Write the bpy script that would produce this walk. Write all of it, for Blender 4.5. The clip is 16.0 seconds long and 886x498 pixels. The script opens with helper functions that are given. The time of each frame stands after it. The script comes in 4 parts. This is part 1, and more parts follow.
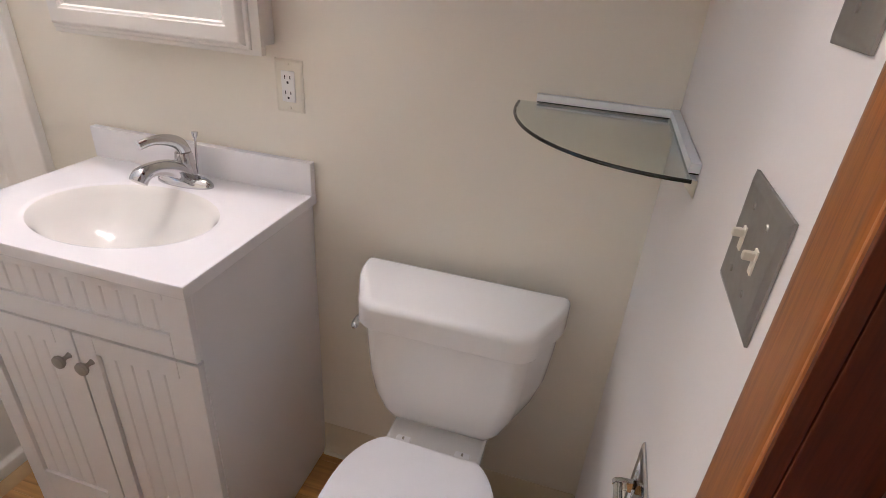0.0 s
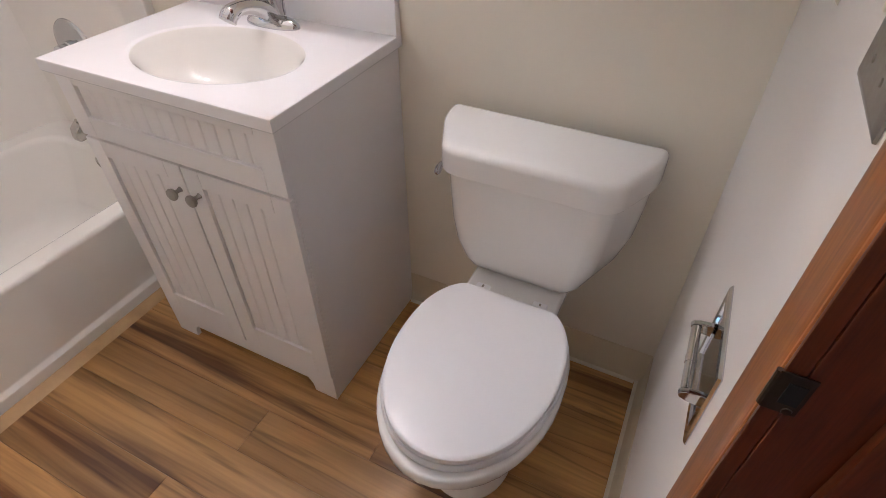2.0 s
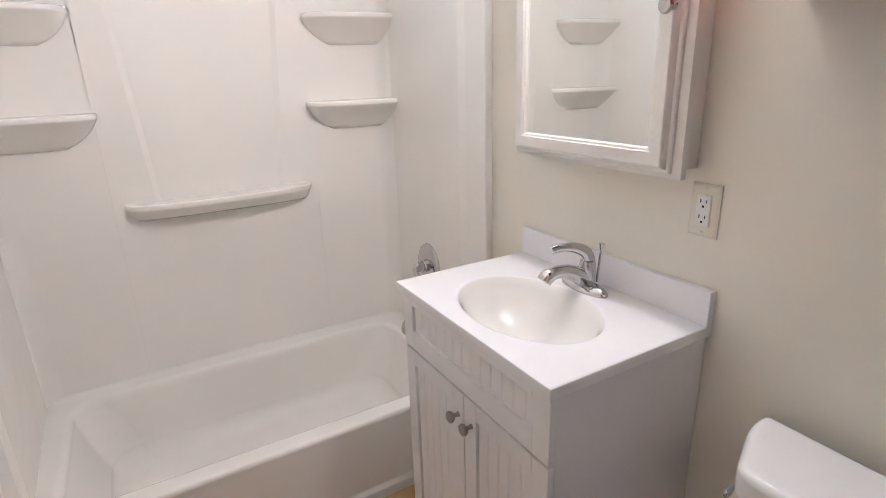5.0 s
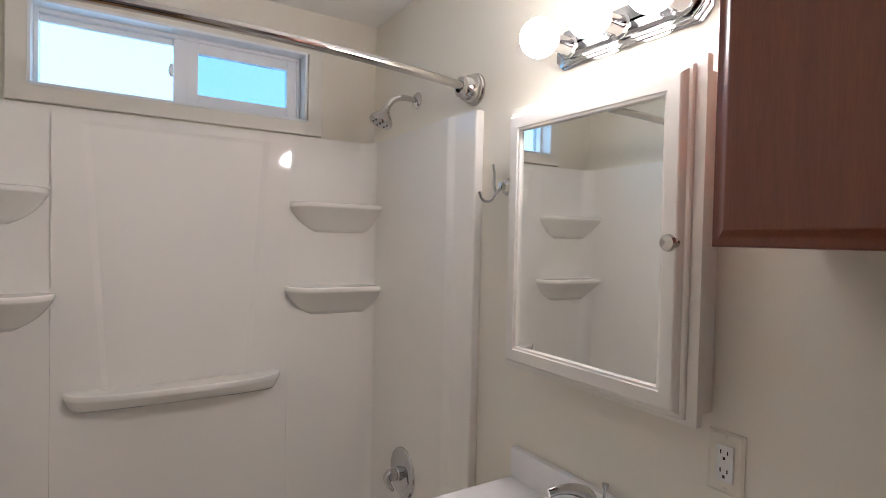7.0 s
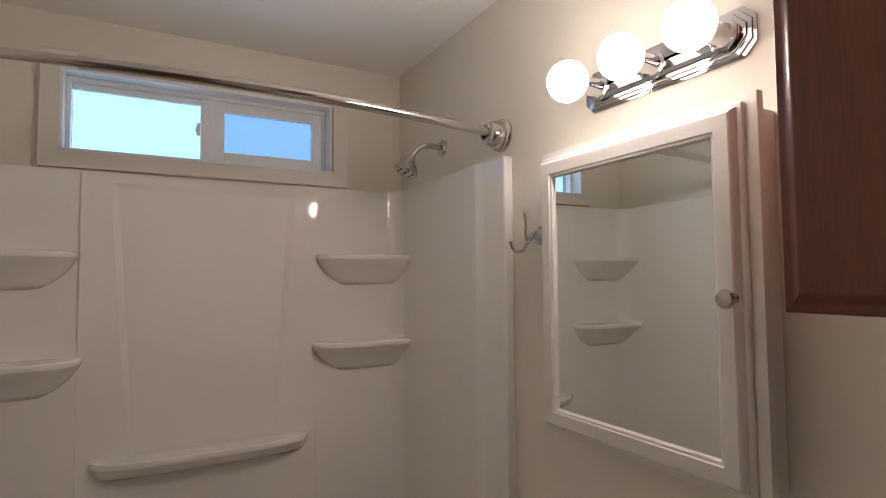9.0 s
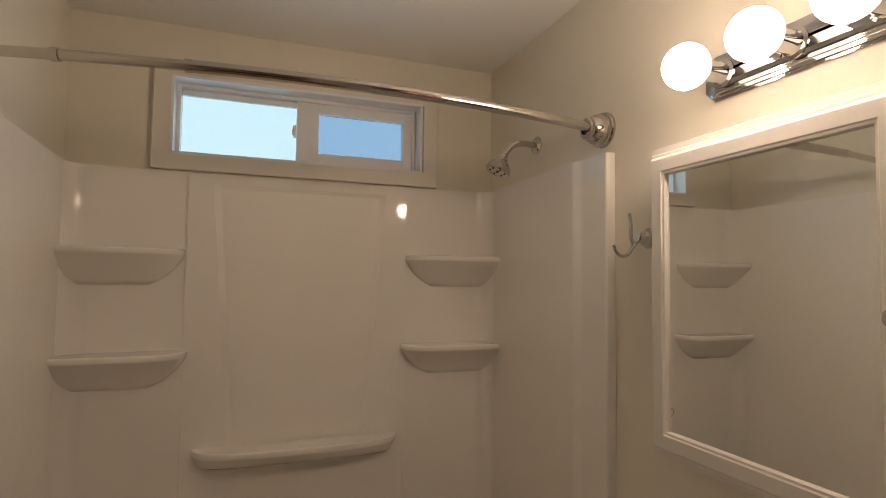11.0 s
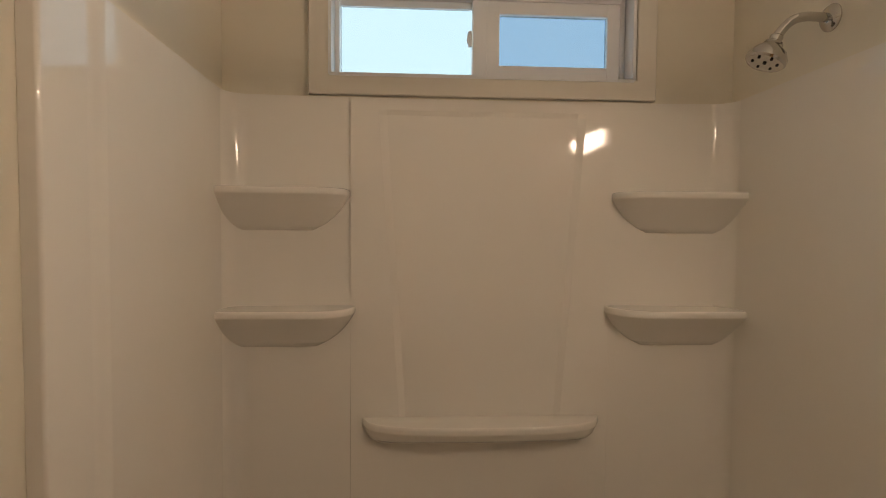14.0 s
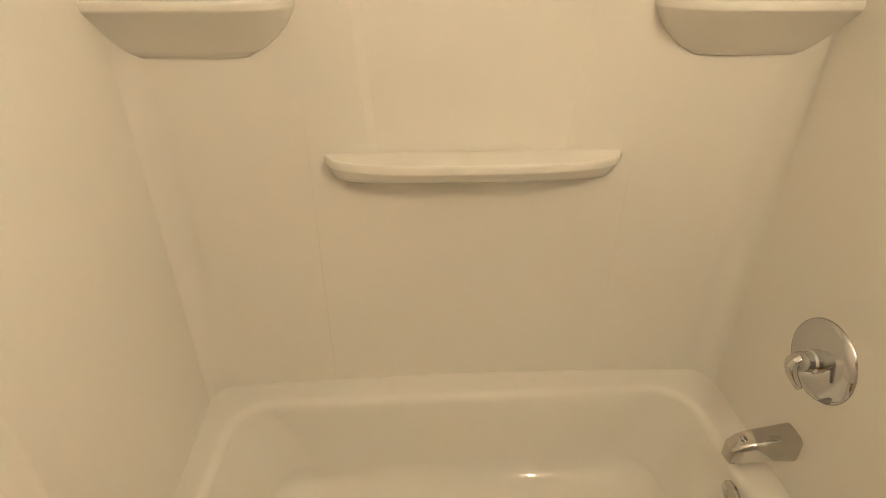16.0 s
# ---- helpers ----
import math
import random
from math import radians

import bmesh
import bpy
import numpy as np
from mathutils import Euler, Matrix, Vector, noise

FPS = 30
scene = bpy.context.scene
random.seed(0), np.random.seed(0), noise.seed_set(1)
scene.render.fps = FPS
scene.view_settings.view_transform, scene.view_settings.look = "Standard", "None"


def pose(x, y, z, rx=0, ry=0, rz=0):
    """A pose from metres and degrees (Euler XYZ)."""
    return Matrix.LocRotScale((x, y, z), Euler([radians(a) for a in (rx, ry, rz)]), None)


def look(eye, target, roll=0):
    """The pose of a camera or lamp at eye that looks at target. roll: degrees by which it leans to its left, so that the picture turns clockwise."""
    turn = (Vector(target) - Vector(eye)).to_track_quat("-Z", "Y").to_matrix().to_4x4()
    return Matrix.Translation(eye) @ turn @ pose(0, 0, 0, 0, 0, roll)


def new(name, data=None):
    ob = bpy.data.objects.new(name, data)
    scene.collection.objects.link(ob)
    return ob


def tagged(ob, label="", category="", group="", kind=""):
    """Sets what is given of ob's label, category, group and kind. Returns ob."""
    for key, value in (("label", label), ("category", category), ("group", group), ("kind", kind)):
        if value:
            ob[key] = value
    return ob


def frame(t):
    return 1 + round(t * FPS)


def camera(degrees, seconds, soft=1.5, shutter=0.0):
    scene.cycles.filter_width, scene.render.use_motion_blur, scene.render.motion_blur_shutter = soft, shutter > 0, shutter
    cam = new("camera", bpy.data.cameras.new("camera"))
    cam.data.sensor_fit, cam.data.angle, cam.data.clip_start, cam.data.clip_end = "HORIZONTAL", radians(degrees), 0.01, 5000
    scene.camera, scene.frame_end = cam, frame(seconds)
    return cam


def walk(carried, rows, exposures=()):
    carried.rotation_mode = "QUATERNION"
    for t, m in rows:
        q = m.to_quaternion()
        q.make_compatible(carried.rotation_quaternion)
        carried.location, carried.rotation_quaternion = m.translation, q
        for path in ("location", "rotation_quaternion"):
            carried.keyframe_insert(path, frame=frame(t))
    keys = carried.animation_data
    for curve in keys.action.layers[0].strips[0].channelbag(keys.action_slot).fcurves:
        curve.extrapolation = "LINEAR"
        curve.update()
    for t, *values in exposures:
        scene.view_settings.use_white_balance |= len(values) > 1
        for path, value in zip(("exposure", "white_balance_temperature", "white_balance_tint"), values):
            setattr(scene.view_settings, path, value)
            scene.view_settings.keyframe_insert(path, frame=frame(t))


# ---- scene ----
cam = camera(79.3, 16.0, soft=0.65)
PATH = [
    (0, (-0.148, -1.088, 1.41), (-0.6, 0.616, 0.466), 4.2),
    (0.5, (-0.144, -1.09, 1.386), (-0.617, 0.552, 0.346), 4.4),
    (1, (-0.138, -1.093, 1.363), (-0.633, 0.472, 0.221), 4.3),
    (1.5, (-0.127, -1.098, 1.349), (-0.675, 0.367, 0.103), 3.1),
    (2, (-0.117, -1.095, 1.34), (-0.786, 0.248, 0.018), -0.3),
    (2.2, (-0.121, -1.094, 1.335), (-0.859, 0.204, 0.005), -2.0),
    (2.5, (-0.102, -1.092, 1.337), (-0.993, 0.127, 0.025), -5.3),
    (3, (-0.075, -1.084, 1.345), (-1.223, 0.004, 0.121), -9.1),
    (3.5, (-0.059, -1.055, 1.359), (-1.405, -0.067, 0.258), -9.5),
    (4, (-0.056, -1.047, 1.376), (-1.551, -0.115, 0.431), -7.3),
    (4.5, (-0.087, -1.05, 1.413), (-1.68, -0.133, 0.624), -4.2),
    (4.6, (-0.099, -1.046, 1.417), (-1.706, -0.129, 0.657), -3.8),
    (5, (-0.14, -1.041, 1.438), (-1.788, -0.095, 0.812), -1.8),
    (7.5, (-0.296, -0.954, 1.567), (-1.996, 0.101, 1.596), 0.5),
    (8, (-0.315, -0.937, 1.581), (-2.033, 0.085, 1.648), -0.3),
    (10.5, (-0.376, -0.943, 1.591), (-2.204, -0.14, 1.701), 0.7),
    (11, (-0.408, -0.935, 1.595), (-2.283, -0.249, 1.7), 0.7),
    (11.5, (-0.448, -0.921, 1.6), (-2.368, -0.37, 1.698), 0.4),
    (12, (-0.499, -0.909, 1.599), (-2.454, -0.501, 1.704), 0.2),
    (12.5, (-0.556, -0.896, 1.603), (-2.536, -0.641, 1.717), -0.0),
    (13, (-0.627, -0.91, 1.605), (-2.619, -0.769, 1.701), 0.2),
    (13.5, (-0.726, -0.925, 1.582), (-2.722, -0.827, 1.64), 0.4),
    (14, (-0.837, -0.951, 1.573), (-2.832, -0.836, 1.489), 0.5),
    (14.3, (-0.887, -0.945, 1.571), (-2.874, -0.835, 1.374), 0.6),
    (14.5, (-0.924, -0.948, 1.552), (-2.904, -0.829, 1.296), 0.9),
    (15, (-1.012, -0.932, 1.529), (-2.951, -0.815, 1.053), 0.7),
    (15.5, (-1.101, -0.886, 1.476), (-2.968, -0.803, 0.761), 0.1),
    (15.6, (-1.128, -0.897, 1.477), (-2.963, -0.794, 0.687), 0.2),
    (16, (-1.201, -0.889, 1.433), (-2.933, -0.783, 0.44), 0.3),
]
EXPOSURES = [
    (0.0, 0.67, 5320, 22), (2.5, 0.68, 5320, 22), (4.0, 0.74, 5220, 19), (5.0, 0.72, 5150, 18), (5.6, 0.5, 5220, 17), (7.3, -0.29, 5300, 17), (8.0, -0.51, 5350, 19),
    (10.5, -1.03, 6850, 21), (12.5, -1.03, 7300, 22), (14.0, -0.94, 7450, 20), (14.5, -0.74, 8000, 20), (15.0, -0.25, 8550, 16), (15.5, 0.14, 8350, 10), (16.0, 0.46, 7700, 9)]
walk(cam, [(t, look(eye, target, roll)) for t, eye, target, roll in PATH], EXPOSURES)

# ---- light: three globe bulbs over the mirror, daylight in the high window ----
world = bpy.data.worlds.new("world")
scene.world = world
world.use_nodes = True
sky = world.node_tree.nodes.new("ShaderNodeTexSky")
sky.sky_type, sky.sun_disc, sky.sun_elevation, sky.sun_rotation = "NISHITA", False, radians(35), radians(200)
world.node_tree.links.new(sky.outputs[0], world.node_tree.nodes["Background"].inputs[0])
world.node_tree.nodes["Background"].inputs[1].default_value = 0.1

BULB_STRENGTH, BULB_COLOUR, BULB_X, BULB_Z = 148.0, (1.0, 0.86, 0.68, 1), (-1.227, -1.074, -0.921), 2.021
SKY_GLOW, SKY_COLOUR = 8.6, (0.48, 0.83, 1.0, 1)


# ---- materials ----
def material(name, colour, rough=0.5, metal=0.0, coat=0.0, vary=0.06, scale=6.0, bump=0.0, bump_scale=60.0, rough_vary=0.0, wave=0.0):
    """Paint, porcelain, plastic or metal with soft blotches, fine relief and uneven gloss."""
    m = bpy.data.materials.new(name)
    m.use_nodes = True
    n, l = m.node_tree.nodes, m.node_tree.links
    b = n["Principled BSDF"]
    b.inputs["Roughness"].default_value, b.inputs["Metallic"].default_value = rough, metal
    b.inputs["Coat Weight"].default_value, b.inputs["Coat Roughness"].default_value = coat, 0.08
    tc = n.new("ShaderNodeTexCoord")
    big = n.new("ShaderNodeTexNoise")
    big.inputs["Scale"].default_value, big.inputs["Detail"].default_value = scale, 5
    l.new(tc.outputs["Object"], big.inputs["Vector"])
    mix = n.new("ShaderNodeMix")
    mix.data_type = "RGBA"
    mix.inputs["A"].default_value = (*[c * (1 - vary) for c in colour], 1)
    mix.inputs["B"].default_value = (*[min(1, c * (1 + vary)) for c in colour], 1)
    l.new(big.outputs["Fac"], mix.inputs["Factor"])
    l.new(mix.outputs["Result"], b.inputs["Base Color"])
    if rough_vary:
        rr = n.new("ShaderNodeMapRange")
        rr.inputs["To Min"].default_value, rr.inputs["To Max"].default_value = max(0.02, rough - rough_vary), rough + rough_vary
        fine = n.new("ShaderNodeTexNoise")
        fine.inputs["Scale"].default_value, fine.inputs["Detail"].default_value = scale * 4, 6
        l.new(tc.outputs["Object"], fine.inputs["Vector"])
        l.new(fine.outputs["Fac"], rr.inputs["Value"])
        l.new(rr.outputs["Result"], b.inputs["Roughness"])
    last = None
    for strength, sc, dist in ((bump, bump_scale, 0.002), (wave, 3.5, 0.01)):
        if strength:
            t = n.new("ShaderNodeTexNoise")
            t.inputs["Scale"].default_value, t.inputs["Detail"].default_value = sc, 3
            l.new(tc.outputs["Object"], t.inputs["Vector"])
            bp = n.new("ShaderNodeBump")
            bp.inputs["Strength"].default_value, bp.inputs["Distance"].default_value = strength, dist
            l.new(t.outputs["Fac"], bp.inputs["Height"])
            if last:
                l.new(last.outputs["Normal"], bp.inputs["Normal"])
            last = bp
    if last:
        l.new(last.outputs["Normal"], b.inputs["Normal"])
    return m


def wood(name, dark, light, rough, stretch, coat=0.3, contrast=1.0, rings=3.0, per_object=False, bump=0.05, fine_mix=0.45, wobble=0.9):
    """Varnished wood: long grain along the axis with the smallest stretch, fine pores and broad colour drift."""
    m = bpy.data.materials.new(name)
    m.use_nodes = True
    n, l = m.node_tree.nodes, m.node_tree.links
    b = n["Principled BSDF"]
    b.inputs["Coat Weight"].default_value, b.inputs["Coat Roughness"].default_value = coat, 0.15
    tc = n.new("ShaderNodeTexCoord")
    mp = n.new("ShaderNodeMapping")
    mp.inputs["Scale"].default_value = stretch
    l.new(tc.outputs["Object"], mp.inputs["Vector"])
    vec = mp.outputs["Vector"]
    if per_object:
        info, add, mul = n.new("ShaderNodeObjectInfo"), n.new("ShaderNodeVectorMath"), n.new("ShaderNodeMath")
        mul.operation, mul.inputs[1].default_value = "MULTIPLY", 37.0
        l.new(info.outputs["Random"], mul.inputs[0])
        l.new(mp.outputs["Vector"], add.inputs[0])
        l.new(mul.outputs[0], add.inputs[1])
        vec = add.outputs[0]
    broad, fine = n.new("ShaderNodeTexNoise"), n.new("ShaderNodeTexNoise")
    broad.inputs["Scale"].default_value, broad.inputs["Detail"].default_value, broad.inputs["Distortion"].default_value = rings, 6, wobble
    fine.inputs["Scale"].default_value, fine.inputs["Detail"].default_value = rings * 9, 4
    l.new(vec, broad.inputs["Vector"])
    l.new(vec, fine.inputs["Vector"])
    ramp = n.new("ShaderNodeValToRGB")
    e = ramp.color_ramp.elements
    e[0].position, e[0].color = 0.48 - 0.17 / contrast, (*dark, 1)
    e[1].position, e[1].color = 0.48 + 0.13 / contrast, (*light, 1)
    mid = ramp.color_ramp.elements.new(0.48 - 0.06 / contrast)
    mid.color = (*[a * 0.35 + c * 0.65 for a, c in zip(dark, light)], 1)
    l.new(broad.outputs["Fac"], ramp.inputs["Fac"])
    mix = n.new("ShaderNodeMix")
    mix.data_type, mix.blend_type = "RGBA", "MULTIPLY"
    mix.inputs["Factor"].default_value = fine_mix
    gray = n.new("ShaderNodeValToRGB")
    gray.color_ramp.elements[0].position, gray.color_ramp.elements[0].color = 0.35, (0.45, 0.40, 0.36, 1)
    gray.color_ramp.elements[1].position, gray.color_ramp.elements[1].color = 0.6, (1, 1, 1, 1)
    l.new(fine.outputs["Fac"], gray.inputs["Fac"])
    l.new(ramp.outputs["Color"], mix.inputs["A"])
    l.new(gray.outputs["Color"], mix.inputs["B"])
    out = mix.outputs["Result"]
    if per_object:
        hsv, rng = n.new("ShaderNodeHueSaturation"), n.new("ShaderNodeMapRange")
        rng.inputs["To Min"].default_value, rng.inputs["To Max"].default_value = 0.72, 1.24
        l.new(info.outputs["Random"], rng.inputs["Value"])
        l.new(rng.outputs["Result"], hsv.inputs["Value"])
        l.new(out, hsv.inputs["Color"])
        out = hsv.outputs["Color"]
    l.new(out, b.inputs["Base Color"])
    b.inputs["Roughness"].default_value = rough
    bp = n.new("ShaderNodeBump")
    bp.inputs["Strength"].default_value, bp.inputs["Distance"].default_value = bump, 0.002
    l.new(fine.outputs["Fac"], bp.inputs["Height"])
    l.new(bp.outputs["Normal"], b.inputs["Normal"])
    return m


def pane_glass(name, tint, gloss_rough, ripple=0.0):
    """Thin window or shelf glass: clear through, a mirror at a slant."""
    m = bpy.data.materials.new(name)
    m.use_nodes = True
    n, l = m.node_tree.nodes, m.node_tree.links
    n.remove(n["Principled BSDF"])
    tr, gl, mx, fr = n.new("ShaderNodeBsdfTransparent"), n.new("ShaderNodeBsdfGlossy"), n.new("ShaderNodeMixShader"), n.new("ShaderNodeLayerWeight")
    tr.inputs["Color"].default_value = (*tint, 1)
    gl.inputs["Roughness"].default_value = gloss_rough
    fr.inputs["Blend"].default_value = 0.35
    pw, rg = n.new("ShaderNodeMath"), n.new("ShaderNodeMapRange")
    pw.operation, pw.inputs[1].default_value = "POWER", 3.0
    rg.inputs["To Min"].default_value, rg.inputs["To Max"].default_value = 0.04, 0.8
    l.new(fr.outputs["Facing"], pw.inputs[0])
    l.new(pw.outputs[0], rg.inputs["Value"])
    if ripple:
        t, bp = n.new("ShaderNodeTexVoronoi"), n.new("ShaderNodeBump")
        t.inputs["Scale"].default_value = 140
        bp.inputs["Strength"].default_value, bp.inputs["Distance"].default_value = ripple, 0.002
        l.new(t.outputs["Distance"], bp.inputs["Height"])
        l.new(bp.outputs["Normal"], gl.inputs["Normal"])
    l.new(rg.outputs["Result"], mx.inputs["Fac"])
    l.new(tr.outputs[0], mx.inputs[1])
    l.new(gl.outputs[0], mx.inputs[2])
    l.new(mx.outputs[0], n["Material Output"].inputs["Surface"])
    return m


M_WALL = material("cream_wall_paint", (0.82, 0.768, 0.655), 0.55, vary=0.03, scale=2.5, bump=0.12, bump_scale=180, rough_vary=0.08)
# same cream paint; the whiter light on the east wall is in its colour
M_EAST = material("cream_wall_paint_lit", (0.79, 0.75, 0.70), 0.55, vary=0.03, scale=2.5, bump=0.12, bump_scale=180, rough_vary=0.08)
M_CEIL = material("white_ceiling_paint", (0.875, 0.855, 0.81), 0.34, vary=0.03, scale=2, bump=0.06, bump_scale=120, rough_vary=0.1)
M_TRIM = material("cream_trim_paint", (0.80, 0.76, 0.68), 0.35, vary=0.03, bump=0.04, rough_vary=0.08)
M_BASE = material("cream_vinyl_base", (0.70, 0.62, 0.46), 0.4, vary=0.06, scale=9, bump=0.05, rough_vary=0.1)
M_ACRYL = material("glossy_white_acrylic", (0.895, 0.862, 0.805), 0.05, vary=0.02, scale=3, wave=0.06, bump=0.012, bump_scale=40, rough_vary=0.02)
M_MOULD = material("rippled_white_acrylic", (0.895, 0.862, 0.805), 0.05, vary=0.02, scale=3, wave=0.22, bump=0.012, bump_scale=40, rough_vary=0.02)
for m_gloss in (M_ACRYL, M_MOULD):
    m_gloss.node_tree.nodes["Principled BSDF"].inputs["Specular IOR Level"].default_value = 0.45
M_TUB = material("glossy_white_tub_enamel", (0.885, 0.858, 0.805), 0.045, vary=0.02, scale=4, wave=0.02, bump=0.008, rough_vary=0.015)
M_VAN = material("white_painted_cabinet", (0.80, 0.78, 0.775), 0.46, vary=0.025, scale=8, bump=0.04, bump_scale=90, rough_vary=0.07)
M_MED = material("ivory_white_cabinet_paint", (0.80, 0.765, 0.70), 0.4, vary=0.03, scale=8, bump=0.04, bump_scale=90, rough_vary=0.07)
M_TOP = material("white_cultured_marble", (0.87, 0.85, 0.85), 0.16, vary=0.02, scale=5, rough_vary=0.05)
M_BASIN = material("bisque_cultured_marble", (0.85, 0.826, 0.775), 0.08, vary=0.03, scale=5, rough_vary=0.02)
M_PORC = material("white_porcelain", (0.84, 0.828, 0.805), 0.09, vary=0.015, scale=4, rough_vary=0.03)
M_SEAT = material("white_seat_plastic", (0.86, 0.86, 0.88), 0.30, vary=0.01, scale=4, bump=0.02, rough_vary=0.05)
M_CHROME = material("polished_chrome", (0.60, 0.60, 0.61), 0.08, 1.0, vary=0.03, scale=20, rough_vary=0.04)
M_NICKEL = material("satin_nickel", (0.56, 0.54, 0.51), 0.13, 1.0, vary=0.05, scale=25, rough_vary=0.04)
M_PEWTER = material("dull_pewter_metal", (0.36, 0.34, 0.31), 0.42, 1.0, vary=0.08, scale=30, rough_vary=0.1)
M_STEEL = material("brushed_steel_plate", (0.31, 0.295, 0.262), 0.36, 0.85, vary=0.06, scale=30, bump=0.05, rough_vary=0.1)
M_IVORY = material("ivory_plastic", (0.78, 0.73, 0.61), 0.3, vary=0.02, rough_vary=0.05)
M_WHITEPL = material("white_plastic", (0.84, 0.83, 0.80), 0.28, vary=0.02, rough_vary=0.05)
M_VINYL = material("white_window_vinyl", (0.86, 0.875, 0.89), 0.3, vary=0.02, rough_vary=0.05)
M_DARK = material("black_slot", (0.015, 0.014, 0.013), 0.6, vary=0.1)
M_STRIKE = material("aged_brass_strike", (0.085, 0.06, 0.042), 0.42, 0.8, vary=0.3, scale=60, bump=0.1, rough_vary=0.1)
M_CARPET = material("dark_hall_carpet", (0.06, 0.055, 0.075), 0.95, vary=0.4, scale=60, bump=0.5, bump_scale=220)
M_HALL = material("hall_wall_paint", (0.45, 0.40, 0.36), 0.6, vary=0.05)
M_BEAD = material("pale_caulk", (0.78, 0.72, 0.58), 0.4, vary=0.08, scale=30, bump=0.1)
M_CAULK = material("tan_floor_caulk", (0.50, 0.325, 0.145), 0.45, vary=0.35, scale=14, bump=0.2, bump_scale=50)
# pale colour for the highlight painted on the casing's arris
M_ARRIS = material("pale_arris_highlight", (0.42, 0.165, 0.045), 0.45, vary=0.3, scale=40, bump=0.1)
M_CASING = wood("orange_brown_casing", (0.105, 0.027, 0.002), (0.32, 0.105, 0.007), 0.42, (26, 26, 1.6), 0.12, 0.9, 2.0)
M_JAMB = wood("red_brown_jamb", (0.040, 0.008, 0.002), (0.165, 0.036, 0.007), 0.42, (26, 26, 1.6), 0.12, 0.8, 2.0)
M_CHERRY = wood("dark_cherry_cabinet", (0.115, 0.026, 0.011), (0.205, 0.054, 0.024), 0.30, (22, 22, 1.6), 0.25, 0.5, 2.2, fine_mix=0.25)
M_PLANK = wood("honey_vinyl_plank", (0.150, 0.060, 0.017), (0.66, 0.370, 0.120), 0.36, (0.26, 5.5, 6), 0.14, 1.2, 1.7, True, 0.05, 0.34, 0.4)
pn, pl = M_PLANK.node_tree.nodes, M_PLANK.node_tree.links
vein_place, vein_map, vein_noise, vein_ramp, vein_mix, vein_info, vein_add, vein_mul = (pn.new(k) for k in ("ShaderNodeTexCoord", "ShaderNodeMapping", "ShaderNodeTexNoise", "ShaderNodeValToRGB", "ShaderNodeMix", "ShaderNodeObjectInfo", "ShaderNodeVectorMath", "ShaderNodeMath"))
vein_map.inputs["Scale"].default_value = (0.26, 4.6, 6.0)
vein_mul.operation, vein_mul.inputs[1].default_value = "MULTIPLY", 91.0
vein_noise.inputs["Scale"].default_value, vein_noise.inputs["Detail"].default_value, vein_noise.inputs["Distortion"].default_value = 1.5, 4, 0.5
# thin dark veins run along the plank where the noise crosses its middle value
for at, shade in ((0.0, 1.0), (0.475, 1.0), (0.494, 0.30), (0.502, 0.42), (0.528, 1.0)):
    el = vein_ramp.color_ramp.elements[0] if at == 0.0 else vein_ramp.color_ramp.elements.new(at)
    el.color = (shade, shade * (0.94 if shade < 1 else 1), shade * (0.86 if shade < 1 else 1), 1)
vein_ramp.color_ramp.elements[-1].color = (1, 1, 1, 1)
vein_mix.data_type, vein_mix.blend_type = "RGBA", "MULTIPLY"
vein_mix.inputs["Factor"].default_value = 0.55
old = pn["Principled BSDF"].inputs["Base Color"].links[0].from_socket
pl.new(vein_place.outputs["Object"], vein_map.inputs["Vector"])
pl.new(vein_info.outputs["Random"], vein_mul.inputs[0])
pl.new(vein_map.outputs["Vector"], vein_add.inputs[0])
pl.new(vein_mul.outputs[0], vein_add.inputs[1])
pl.new(vein_add.outputs[0], vein_noise.inputs["Vector"])
pl.new(vein_noise.outputs["Fac"], vein_ramp.inputs["Fac"])
pl.new(old, vein_mix.inputs["A"])
pl.new(vein_ramp.outputs["Color"], vein_mix.inputs["B"])
pl.new(vein_mix.outputs["Result"], pn["Principled BSDF"].inputs["Base Color"])
M_PANE = pane_glass("clear_pane", (0.52, 0.52, 0.53), 0.02)
M_OBSCURE = pane_glass("obscure_blue_pane", (0.34, 0.38, 0.43), 0.2, 0.5)
M_SHELFGL = pane_glass("green_shelf_glass", (0.93, 0.96, 0.94), 0.02)
M_GLEDGE = material("dark_green_glass_edge", (0.014, 0.018, 0.011), 0.08, vary=0.1)
M_MIRROR = material("silver_mirror", (0.88, 0.90, 0.88), 0.015, 1.0, vary=0.005, scale=3)
M_SKY = bpy.data.materials.new("bright_sky_backdrop")
M_SKY.use_nodes = True
M_SKY.node_tree.nodes["Principled BSDF"].inputs["Base Color"].default_value = (0, 0, 0, 1)
M_SKY.node_tree.nodes["Principled BSDF"].inputs["Emission Color"].default_value = SKY_COLOUR
M_SKY.node_tree.nodes["Principled BSDF"].inputs["Emission Strength"].default_value = SKY_GLOW
sky_place, sky_cloud, sky_mix = (M_SKY.node_tree.nodes.new(k) for k in ("ShaderNodeTexCoord", "ShaderNodeTexNoise", "ShaderNodeMix"))
sky_cloud.inputs["Scale"].default_value, sky_cloud.inputs["Detail"].default_value = 2.2, 3
sky_mix.data_type = "RGBA"
sky_mix.inputs["A"].default_value, sky_mix.inputs["B"].default_value = SKY_COLOUR, (0.56, 0.88, 1.0, 1)
M_SKY.node_tree.links.new(sky_place.outputs["Object"], sky_cloud.inputs["Vector"])
